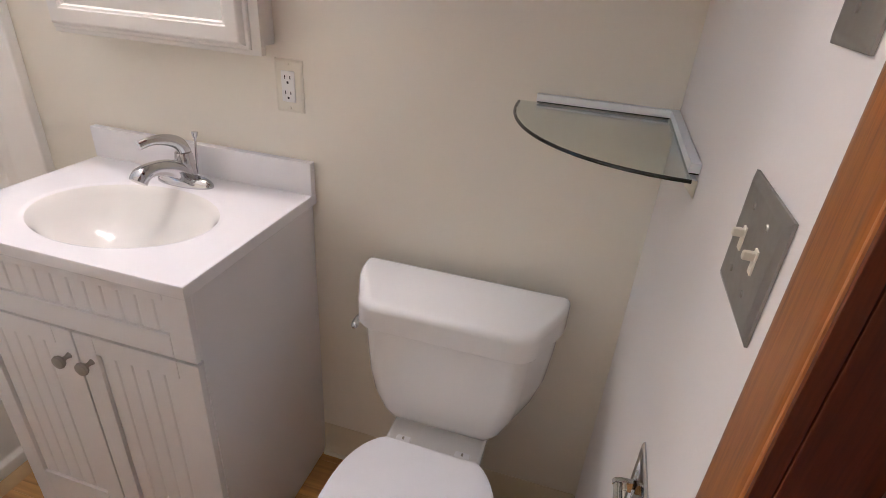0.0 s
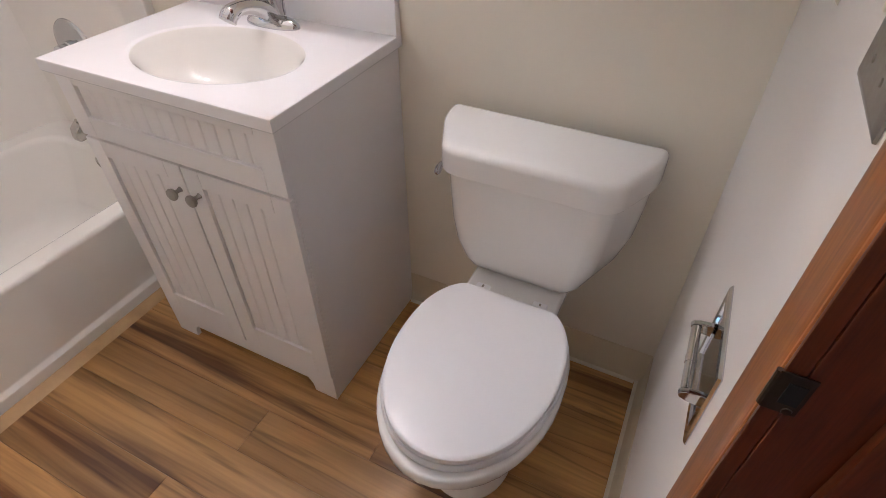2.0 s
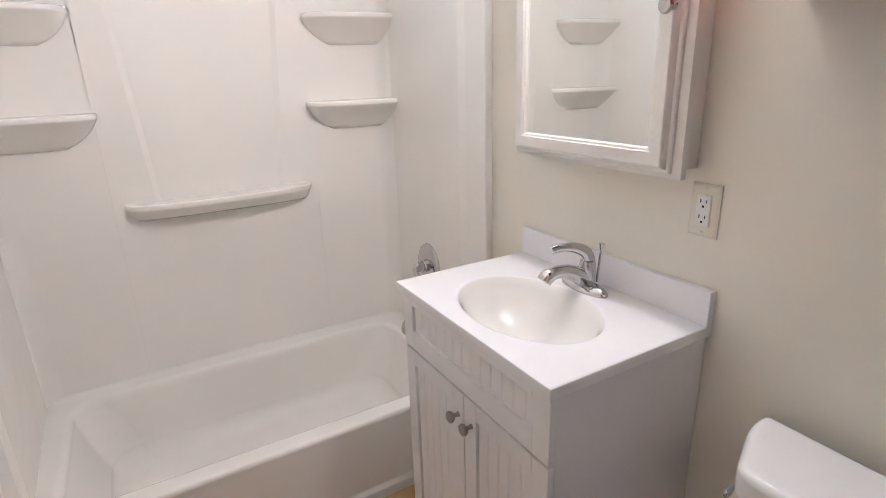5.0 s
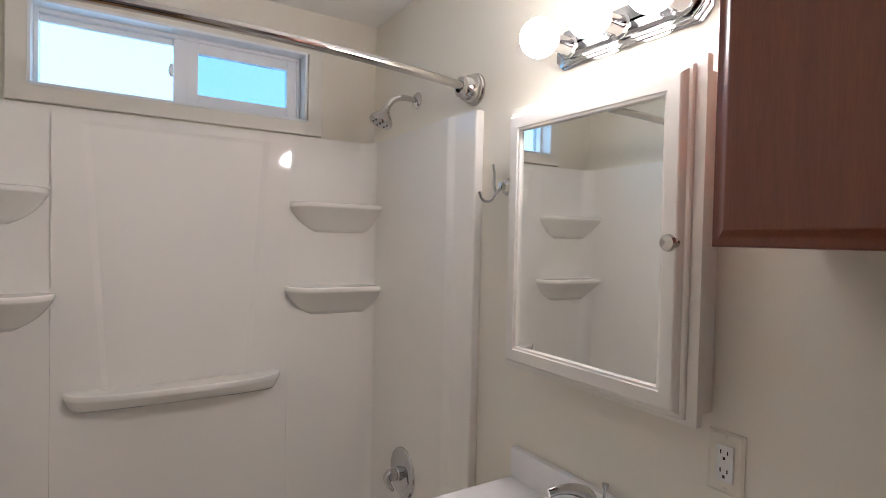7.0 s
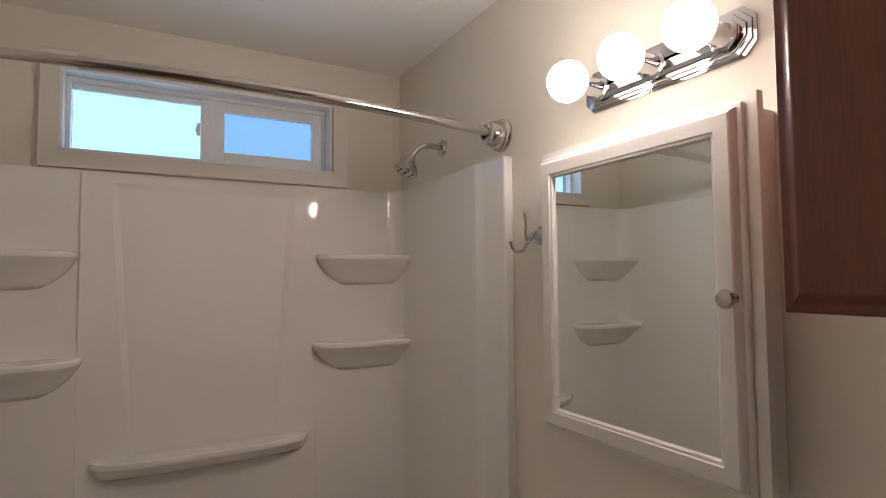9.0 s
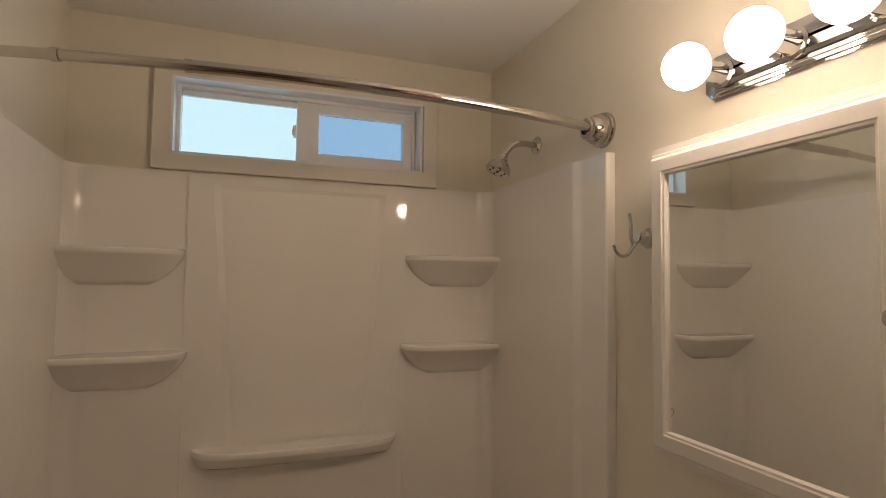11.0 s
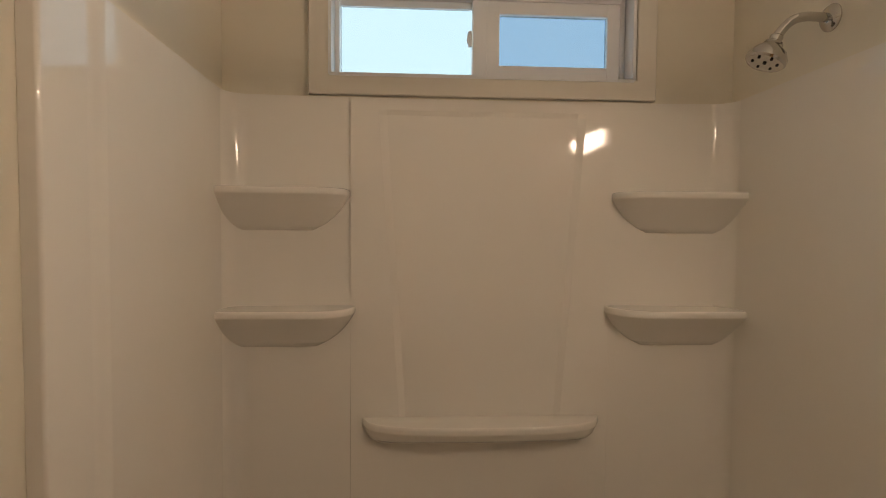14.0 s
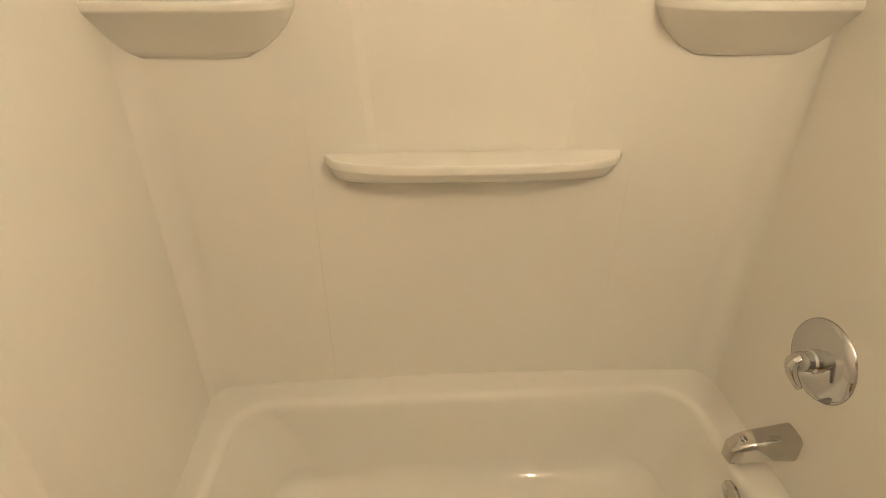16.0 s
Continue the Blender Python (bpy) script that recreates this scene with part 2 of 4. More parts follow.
M_SKY.node_tree.links.new(sky_cloud.outputs["Fac"], sky_mix.inputs["Factor"])
M_SKY.node_tree.links.new(sky_mix.outputs["Result"], M_SKY.node_tree.nodes["Principled BSDF"].inputs["Emission Color"])
M_LIGHT = bpy.data.materials.new("lit_bulb_glass")
M_LIGHT.use_nodes = True
M_LIGHT.node_tree.nodes["Principled BSDF"].inputs["Emission Color"].default_value = BULB_COLOUR
# frosted globes: cap brightest, back dimmed in the emission to spare the wall
bulb_place, bulb_axis, bulb_fall = (M_LIGHT.node_tree.nodes.new(k) for k in ("ShaderNodeTexCoord", "ShaderNodeSeparateXYZ", "ShaderNodeMapRange"))
bulb_fall.inputs["From Min"].default_value, bulb_fall.inputs["From Max"].default_value = -0.104, -0.156
bulb_fall.inputs["To Min"].default_value, bulb_fall.inputs["To Max"].default_value = 4.5, BULB_STRENGTH
M_LIGHT.node_tree.links.new(bulb_place.outputs["Object"], bulb_axis.inputs[0])
M_LIGHT.node_tree.links.new(bulb_axis.outputs["Y"], bulb_fall.inputs["Value"])
M_LIGHT.node_tree.links.new(bulb_fall.outputs["Result"], M_LIGHT.node_tree.nodes["Principled BSDF"].inputs["Emission Strength"])


# ---- mesh helpers ----
def box(bm, x0, x1, y0, y1, z0, z1, bevel=0.0, seg=2):
    b = bmesh.new()
    bmesh.ops.create_cube(b, size=1, matrix=Matrix.Translation(((x0 + x1) / 2, (y0 + y1) / 2, (z0 + z1) / 2)) @ Matrix.Diagonal((x1 - x0, y1 - y0, z1 - z0, 1)))
    if bevel:
        bmesh.ops.bevel(b, geom=b.edges[:], offset=bevel, segments=seg, profile=0.5, affect="EDGES")
    return join(bm, b)


def join(bm, b, m=None):
    """Adds the bmesh b to bm, moved by m."""
    if m is not None:
        b.transform(m)
    me = bpy.data.meshes.new("piece")
    b.to_mesh(me)
    b.free()
    bm.from_mesh(me)
    bpy.data.meshes.remove(me)
    return bm


def loft(bm, rings, cap0=True, cap1=True, closed=True):
    """A skin over rings with equal numbers of points."""
    vs = [[bm.verts.new(p) for p in r] for r in rings]
    n = len(rings[0])
    for a, b in zip(vs, vs[1:]):
        for i in range(n if closed else n - 1):
            j = (i + 1) % n
            try:
                bm.faces.new((a[i], a[j], b[j], b[i]))
            except ValueError:
                pass
    if cap0:
        bm.faces.new(vs[0][::-1])
    if cap1:
        bm.faces.new(vs[-1])
    bmesh.ops.recalc_face_normals(bm, faces=bm.faces[:])
    return bm


def lathe(bm, profile, m=None, n=28):
    """Turns (radius, height) pairs round the z axis, then moves the form by m."""
    b = bmesh.new()
    rings = [[(max(r, 1e-5) * math.cos(2 * math.pi * i / n), max(r, 1e-5) * math.sin(2 * math.pi * i / n), h) for i in range(n)] for r, h in profile]
    loft(b, rings)
    return join(bm, b, m)


def tube(bm, path, radius, n=14, flat=1.0):
    """A round bar along a path; radius is one number or one for each point."""
    pts = [Vector(p) for p in path]
    rad = radius if isinstance(radius, (list, tuple)) else [radius] * len(pts)
    b, rings, up = bmesh.new(), [], None
    for i, p in enumerate(pts):
        d = (pts[min(i + 1, len(pts) - 1)] - pts[max(i - 1, 0)]).normalized()
        if up is None:
            up = Vector((0, 0, 1)) if abs(d.z) < 0.9 else Vector((1, 0, 0))
        side = d.cross(up).normalized()
        up = side.cross(d).normalized()
        rings.append([p + rad[i] * (math.cos(2 * math.pi * k / n) * side + flat * math.sin(2 * math.pi * k / n) * up) for k in range(n)])
    loft(b, rings)
    return join(bm, b)


def bend(points, steps=6):
    """A smooth curve (Catmull-Rom) through the points."""
    p = [Vector(a) for a in points]
    p = [p[0] * 2 - p[1]] + p + [p[-1] * 2 - p[-2]]
    out = []
    for i in range(1, len(p) - 2):
        for s in range(steps):
            t = s / steps
            out.append(0.5 * (2 * p[i] + (p[i + 1] - p[i - 1]) * t + (2 * p[i - 1] - 5 * p[i] + 4 * p[i + 1] - p[i + 2]) * t * t + (3 * p[i] - p[i - 1] - 3 * p[i + 1] + p[i + 2]) * t ** 3))
    return out + [p[-2]]


def rounded(cx, cy, hx, hy, r, z, n=8):
    """A ring: a rectangle with round corners, at height z."""
    out = []
    for qx, qy, a0 in ((1, 1, 0), (-1, 1, 90), (-1, -1, 180), (1, -1, 270)):
        for k in range(n + 1):
            a = radians(a0 + 90 * k / n)
            out.append((cx + qx * (hx - r) + r * math.cos(a), cy + qy * (hy - r) + r * math.sin(a), z))
    return out


def prism(bm, outline, axis, a, b, bevel=0.0):
    """A straight bar with this outline; axis x, y or z from a to b. Outline pairs are the other two axes in order."""
    put = {"x": lambda u, v, w: (w, u, v), "y": lambda u, v, w: (u, w, v), "z": lambda u, v, w: (u, v, w)}[axis]
    g = bmesh.new()
    loft(g, [[put(u, v, w) for u, v in outline] for w in (a, b)])
    if bevel:
        bmesh.ops.bevel(g, geom=g.edges[:], offset=bevel, segments=2, profile=0.5, affect="EDGES")
    return join(bm, g)


def mesh_of(name, bm, mat, smooth=35):
    me = bpy.data.meshes.new(name)
    bm.normal_update()
    bm.to_mesh(me)
    bm.free()
    me.materials.append(mat)
    if smooth:
        me.polygons.foreach_set("use_smooth", [True] * len(me.polygons))
        me.set_sharp_from_angle(angle=radians(smooth))
    return me


def even_normals(ob):
    """Keeps broad flat faces flat where they run into small roundings."""
    m = ob.modifiers.new("even_normals", "WEIGHTED_NORMAL")
    m.keep_sharp, m.weight = True, 60
    return ob


def part(name, bm, mat, parent, label="", smooth=35):
    ob = new(name, mesh_of(name, bm, mat, smooth))
    ob.parent = parent
    if smooth:
        even_normals(ob)
    if label:
        tagged(ob, label)
    return ob


def thing(name, label, category, group=""):
    """An Empty at the thing's base; parts are built in world places and moved under it."""
    ob = new(name)
    ob.empty_display_size = 0.05
    return tagged(ob, label, category, group)


def setting(name, bm, mat, label, category, smooth=0):
    return tagged(new(name, mesh_of(name, bm, mat, smooth)), label, category, kind="structure")


def B(*a, **k):
    return box(bmesh.new(), *a, **k)


# ---- room shell: x runs east, y north, z up; the north-east corner is the origin ----
W, H, S_TUB, S_ROOM, STUB, T = -2.40, 2.445, -1.49, -1.53, -1.54, 0.12
WY0, WY1, WZ0, WZ1 = -1.187, -0.309, 2.000, 2.265       # window opening
DY0, DY1, DZ = -1.49, -0.825, 2.04                       # door opening

setting("wall_north", B(W - T, T, 0, T, 0, H), M_WALL, "cream painted wall behind the vanity and toilet", "wall")
bm = bmesh.new()
box(bm, W - T, W, S_TUB - T, 0, 0, WZ0)
box(bm, W - T, W, S_TUB - T, 0, WZ1, H)
box(bm, W - T, W, S_TUB - T, WY0, WZ0, WZ1)
box(bm, W - T, W, WY1, 0, WZ0, WZ1)
setting("wall_west", bm, M_WALL, "cream painted wall with a high slider window above the tub", "wall")
setting("wall_south_alcove", B(W, STUB, S_TUB - T, S_TUB, 0, H, bevel=0.004), M_WALL, "cream painted wall at the foot of the tub", "wall")
setting("wall_south", B(STUB, T, S_ROOM - T, S_ROOM, 0, H), M_WALL, "plain cream painted wall beside the tub alcove", "wall")
bm = bmesh.new()
box(bm, 0, T, DY1 + 0.02, 0, 0, H)
box(bm, 0, T, S_ROOM, DY0 - 0.02, 0, H)
box(bm, 0, T, DY0 - 0.02, DY1 + 0.02, DZ + 0.02, H)
setting("wall_east", bm, M_EAST, "cream painted wall with the doorway and light switches", "wall")
setting("ceiling", B(W - T, T, S_ROOM - T, T, H, H + 0.1), M_CEIL, "smooth white painted ceiling", "ceiling")
floor = setting("floor", B(W - T, T, S_ROOM - T, T, -0.12, -0.006), M_CAULK, "honey and brown streaked wood-look vinyl plank floor", "floor")

# hall beyond the doorway
setting("hall_floor", B(T, 1.5, -2.2, 0.2, -0.12, -0.004), M_CARPET, "dark blue-grey carpet in the unlit hall", "floor")
bm = bmesh.new()
box(bm, 1.5, 1.6, -2.2, 0.2, -0.1, H)
box(bm, T, 1.6, 0.2, 0.3, -0.1, H)
box(bm, T, 1.6, -2.3, -2.2, -0.1, H)
setting("hall_wall", bm, M_HALL, "plain walls of the unlit hall", "wall")
setting("hall_ceiling", B(T, 1.6, -2.3, 0.3, H, H + 0.1), M_HALL, "plain ceiling of the unlit hall", "ceiling")

# vinyl cove base along the walls
def base_run(name, axis, a, b, sign, wall):
    prof = [(0.0, 0.0), (0.016, 0.0), (0.015, 0.006), (0.008, 0.018), (0.0045, 0.035), (0.004, 0.108), (0.002, 0.114), (0.0, 0.114)]
    bm = prism(bmesh.new(), [(wall + sign * u, v) for u, v in prof], axis, a, b)
    return setting(name, bm, M_BASE, "cream vinyl cove base along the foot of the wall", "baseboard", 30)


def caulk_run(name, axis, a, b, sign, wall):
    bm = prism(bmesh.new(), [(wall + sign * u, v) for u, v in ((0.0150, 0.0), (0.0255, 0.0), (0.0235, 0.0032), (0.0195, 0.0058), (0.0155, 0.0066))], axis, a, b)
    return setting(name, bm, M_BEAD, "pale caulk bead where the vinyl base meets the floor", "trim", 40)


caulk_run("trim_caulk_north", "x", -0.775, -0.027, -1, 0.0)
caulk_run("trim_caulk_east", "y", -0.745, -0.003, -1, 0.0)
base_run("baseboard_north", "x", -1.60, -0.003, -1, 0.0)
base_run("baseboard_east", "y", -0.745, -0.003, -1, 0.0)
base_run("baseboard_south", "x", STUB + 0.002, -0.002, 1, S_ROOM)

# ---- doorway: casing, jambs, stop ----
casing = thing("door_casing", "orange-brown varnished wood casing and red-brown jamb of the open doorway", "door frame")
casing["kind"] = "structure"


def casing_leg(y_out, y_in):
    d = 1 if y_out > y_in else -1
    w = abs(y_out - y_in)
    prof = [(0, 0), (0, -0.009), (0.002, -0.0125), (0.007, -0.0150), (0.016, -0.0168), (0.030, -0.0178), (w - 0.012, -0.0180), (w - 0.005, -0.0172), (w - 0.0015, -0.0150), (w, -0.0120), (w, 0)]
    return prism(bmesh.new(), [(x, y_out - d * u) for u, x in prof], "z", 0, DZ + 0.07)


part("casing_leg", casing_leg(-0.748, -0.820), M_CASING, casing)
part("casing_leg", casing_leg(S_ROOM + 0.001, DY0 - 0.002), M_CASING, casing)
part("casing_head", B(-0.017, 0, DY0 - 0.001, -0.822, DZ + 0.005, DZ + 0.07, bevel=0.004), M_CASING, casing)
part("jamb", B(-0.004, T + 0.004, DY1, DY1 + 0.02, 0, DZ, bevel=0.002), M_JAMB, casing, "red-brown stained jamb")
part("jamb", B(-0.004, T + 0.004, DY0 - 0.02, DY0, 0, DZ, bevel=0.002), M_JAMB, casing, "red-brown stained jamb")
part("jamb_head", B(-0.004, T + 0.004, DY0, DY1, DZ, DZ + 0.02, bevel=0.002), M_JAMB, casing, "red-brown stained jamb")
# strip in the jamb's colour that covers the casing's inner side
part("casing_side_strip", B(-0.0165, -0.0042, DY1 + 0.0004, -0.8203, 0, DZ, bevel=0.0012), M_JAMB, casing, "red-brown strip over the casing's inner side")
# thin pale rod stands in for the light caught on the casing edge
part("arris_highlight", tube(bmesh.new(), [(-0.0164, -0.8196, 0.001), (-0.0163, -0.8197, 0.7), (-0.0165, -0.8196, 1.4), (-0.0164, -0.8197, DZ)], 0.0017, 8), M_ARRIS, casing, "pale painted highlight along the casing edge")
part("door_stop", B(0.042, 0.076, DY1 - 0.011, DY1 - 0.0005, 0, DZ, bevel=0.003), M_JAMB, casing)
part("door_stop", B(0.042, 0.076, DY0 + 0.0005, DY0 + 0.011, 0, DZ, bevel=0.003), M_JAMB, casing)
bm = B(-0.0185, 0.003, DY1 - 0.0018, DY1 - 0.0002, 1.028, 1.066, bevel=0.0007)
tube(bm, [(-0.0185, DY1 + 0.0006, 1.0295), (-0.0185, DY1 + 0.0006, 1.0645)], 0.0022, 10)
screw_m = Matrix.Translation((-0.003, DY1 - 0.0016, 1.0315)) @ pose(0, 0, 0, 90)
lathe(bm, [(0.0035, 0.0), (0.003, 0.0010), (0.0, 0.0012)], screw_m, 12)
strike = part("strike_plate", bm, M_STRIKE, casing, "dark aged brass strike plate")
part("latch_hole", B(-0.011, 0.000, DY1 - 0.0024, DY1 - 0.0015, 1.038, 1.058), M_DARK, strike)

# ---- window ----
win = thing("window_1", "white vinyl slider window with one clear and one obscure pane", "window")
win["kind"] = "structure"


def frame_bars(name, mat, x0, x1, y0, y1, z0, z1, w, parent, bevel=0.002, label="", names=("side_bar", "cross_bar")):
    """Four bars round an opening in the plane x = const."""
    for a, b in ((y0, y0 + w), (y1 - w, y1)):
        part(names[0], B(x0, x1, a, b, z0, z1, bevel=bevel), mat, parent, label)
    for a, b in ((z0, z0 + w), (z1 - w, z1)):
        part(names[1], B(x0, x1, y0 + w, y1 - w, a, b, bevel=bevel), mat, parent, label)


# flat casing round the window on the wall face
TY0, TY1, TZ0, TZ1 = -1.246, -0.242, 1.945, 2.322
rings = []
for x, g in ((W + 0.0005, 0.0), (W + 0.019, 0.0), (W + 0.022, 0.003), (W + 0.022, 0.0565), (W + 0.019, 0.0590), (W + 0.0005, 0.0590)):
    rings.append([(x, TY0 + g, TZ0 + g), (x, TY1 - g, TZ0 + g), (x, TY1 - g, TZ1 - g), (x, TY0 + g, TZ1 - g)])
bm = loft(bmesh.new(), rings, cap0=False, cap1=False)
part("window_trim", bm, M_TRIM, win, "flat cream painted trim boards")
bm = bmesh.new()
for (y0, y1, z0, z1) in ((WY0 - 0.004, WY0 + 0.006, WZ0, WZ1), (WY1 - 0.006, WY1 + 0.004, WZ0, WZ1), (WY0, WY1, WZ0 - 0.004, WZ0 + 0.006), (WY0, WY1, WZ1 - 0.006, WZ1 + 0.004)):
    box(bm, W - 0.075, W + 0.024, y0, y1, z0, z1, bevel=0.001)
part("reveal", bm, M_VINYL, win, "white painted window reveal")
XG = W - 0.06
frame_bars("frame", M_VINYL, XG - 0.03, XG + 0.02, WY0 + 0.006, WY1 - 0.006, WZ0 + 0.006, WZ1 - 0.006, 0.014, win, label="white vinyl outer frame", names=("frame_side", "frame_rail"))
sash = part("sash_meeting_stile", B(XG - 0.012, XG + 0.016, -0.776, -0.732, WZ0 + 0.02, WZ1 - 0.02, bevel=0.003), M_VINYL, win)
frame_bars("sash", M_VINYL, XG - 0.012, XG + 0.014, -0.733, WY1 - 0.02, WZ0 + 0.018, WZ1 - 0.02, 0.038, win, names=("sash_stile", "sash_rail"))
part("bead_rail", B(XG - 0.02, XG - 0.004, WY0 + 0.02, -0.776, WZ1 - 0.040, WZ1 - 0.02, bevel=0.002), M_VINYL, win)
bm = B(XG + 0.014, XG + 0.030, -0.790, -0.778, 2.105, 2.150, bevel=0.003)
tube(bm, bend([(XG + 0.026, -0.784, 2.148), (XG + 0.036, -0.790, 2.135), (XG + 0.034, -0.792, 2.118), (XG + 0.026, -0.786, 2.108)], 4), 0.003, 8)
part("latch", bm, M_VINYL, win, "small white sash latch")
p = part("pane", B(XG - 0.016, XG - 0.012, WY0 + 0.018, -0.770, WZ0 + 0.012, WZ1 - 0.02), M_PANE, win, "clear bright pane")
p.visible_shadow = False
p = part("pane", B(XG - 0.004, XG, -0.70, WY1 - 0.05, WZ0 + 0.05, WZ1 - 0.05), M_OBSCURE, win, "obscure blue-tinted pane")
p.visible_shadow = False

setting("backdrop", B(-3.32, -3.30, -2.3, 0.8, 1.2, 3.6), M_SKY, "bright pale sky outside the window", "sky")

# ---- tub ----
tub = thing("bathtub", "glossy white alcove bathtub with a plain apron", "bathtub")
RIM = 0.320
TX0, TX1, TYA, TYB = W - 0.012, -1.612, S_TUB + 0.004, -0.004
cx, cy, hx, hy = (TX0 + TX1) / 2, (TYA + TYB) / 2, (TX1 - TX0) / 2, (TYB - TYA) / 2
icx, ihx, icy, ihy = (-2.308 - 1.690) / 2, (2.308 - 1.690) / 2, (-1.395 - 0.118) / 2, (1.395 - 0.118) / 2
rings = [rounded(cx, cy, hx - g, hy - g, 0.012 + g, RIM - z, 12) for g, z in ((0.0, 0.03), (0.0, 0.014), (0.002, 0.007), (0.006, 0.002), (0.013, 0.0))]
for g, z in ((0.018, 0.0), (0.008, -0.0015), (0.0, -0.0052), (-0.006, -0.011), (-0.010, -0.020), (-0.0125, -0.036)):
    rings.append(rounded(icx, icy, ihx + g, ihy + g, 0.105 + g, RIM + z, 12))
for f, z in ((0.25, 0.22), (0.55, 0.13)):
    rings.append(rounded(icx, icy, ihx - 0.010 - 0.035 * f, ihy - 0.010 - 0.11 * f, 0.115, z, 12))
for k in range(9):
    a = radians(90 * k / 8)
    rings.append(rounded(icx, icy, ihx - 0.036 - 0.075 * (1 - math.cos(a)), ihy - 0.085 - 0.085 * (1 - math.cos(a)), 0.115 - 0.035 * k / 8, 0.105 - 0.070 * math.sin(a), 12))
rings.append(rounded(icx, icy, ihx - 0.19, ihy - 0.30, 0.05, 0.030, 12))
part("basin", loft(bmesh.new(), rings, cap0=False), M_TUB, tub, smooth=50)
prof = [(TX1 - 0.03, RIM - 0.02), (TX1 - 0.001, RIM - 0.020), (TX1 + 0.014, 0.066), (TX1 + 0.017, 0.058), (TX1 + 0.025, 0.051), (TX1 + 0.028, 0.044), (TX1 + 0.029, 0.002), (TX1 - 0.03, 0.002)]
part("apron", prism(bmesh.new(), prof, "y", TYA, TYB), M_TUB, tub, "plain white apron with a stepped foot", smooth=50)
ov = Vector((-1.980, -0.138, 0.282))
bm = lathe(bmesh.new(), [(0.036, 0.0), (0.036, 0.006), (0.033, 0.010), (0.012, 0.013), (0.010, 0.011), (0.0, 0.011)], Matrix.Translation(ov) @ pose(0, 0, 0, 96))
part("overflow_plate", bm, M_NICKEL, tub, "round satin nickel overflow plate")
bm = prism(bmesh.new(), [(TX1 + 0.028, 0.0), (TX1 + 0.068, 0.0), (TX1 + 0.065, 0.003), (TX1 + 0.050, 0.008), (TX1 + 0.0295, 0.014)], "y", TYA, TYB)
setting("trim_tub_foot", bm, M_CAULK, "tan stained trim strip along the foot of the tub", "trim", 40)

# ---- tub surround ----
sur = thing("tub_surround", "glossy white acrylic tub surround with moulded shelves", "shower surround")
SX, SN, SS, STOP = -2.388, -0.022, -1.472, 1.939
SB = RIM - 0.0005


def corner_column(yw, d):
    """One moulded end: flat column at the front, small step up to the end panel, round inside corner, leaning return on the back wall."""
    face, crest, col = yw + d * 0.020, yw + d * 0.038, yw + d * 0.029
    pts = [(-1.604, yw + d * 0.001), (-1.604, col - d * 0.006), (-1.607, col - d * 0.0015), (-1.612, col), (-1.713, col)]
    pts += [(-1.713 - 0.042 * k / 8, col + (crest - col) * (0.5 - 0.5 * math.cos(math.pi * k / 8))) for k in range(1, 9)]
    r, lean = 0.060, 0.011
    for k in range(13):
        a = radians(2 + 86 * k / 12)
        pts.append((SX + lean + r - r * math.sin(a), face + d * (r - r * math.cos(a))))
    end = -0.366 if d < 0 else -1.128
    y0 = pts[-1][1]
    pts += [(SX + lean * (1 - k / 5) ** 1.6, y0 + (end - y0) * k / 5) for k in range(1, 6)] + [(W + 0.001, end), (W + 0.001, yw + d * 0.001)]
    bm = prism(bmesh.new(), pts, "z", SB, STOP)
    return bm


part("end_panel", corner_column(0.0, -1), M_MOULD, sur, "end panel with a flat front column", 45)
part("end_panel", corner_column(S_TUB, 1), M_MOULD, sur, "end panel with a flat front column", 45)
PMID, PHALF = -0.747, 0.3805


def panel_x(u, z):
    """Depth of the slightly bowed back panel; u is the place across the recess, -1 and 1 at its grooves."""
    foot = max(0.0, min(1.0, (z - 1.0) / 0.9))
    half = 0.238 + 0.064 * foot
    y = u * half if abs(u) < 1 else math.copysign(half + (abs(u) - 1) * (PHALF - half), u)
    bow = 0.078 * y * y * (0.6 + 0.4 * max(0.0, min(1.0, (z - 0.95) / 0.6)))
    edge = min(1.0, max(0.0, (1.0 - abs(u)) / 0.078)) * min(1.0, max(0.0, (z - 1.0) / 0.006)) * min(1.0, max(0.0, (1.905 - z) / 0.014))
    return SX - 0.0064 + bow + 0.0025 * foot - 0.0044 * edge, PMID + y


us = [-2.0, -1.6, -1.2, -1.0, -0.922] + [-0.9 + 0.1 * k for k in range(19)] + [0.922, 1.0, 1.2, 1.6, 2.0]
zs = [SB, 0.5, 0.7, 0.9, 0.999, 1.0, 1.006, 1.05] + [1.1 + 0.1 * k for k in range(8)] + [1.85, 1.891, 1.905, 1.925, STOP - 0.001]
bm = bmesh.new()
grid = [[bm.verts.new((*panel_x(u, z), z)) for u in us] for z in zs]
back = [[bm.verts.new((W + 0.001, PMID + s * PHALF, z)) for s in (-1, 1)] for z in zs]
for a, b, c, d in zip(grid, grid[1:], back, back[1:]):
    for k in range(len(us) - 1):
        bm.faces.new((a[k], a[k + 1], b[k + 1], b[k]))
    bm.faces.new((c[0], a[0], b[0], d[0]))
    bm.faces.new((a[-1], c[1], d[1], b[-1]))
bm.faces.new([back[-1][0]] + grid[-1] + [back[-1][1]])
bmesh.ops.recalc_face_normals(bm, faces=bm.faces[:])
part("back_panel", bm, M_ACRYL, sur, "back panel with a shallow tapered recess", 6)


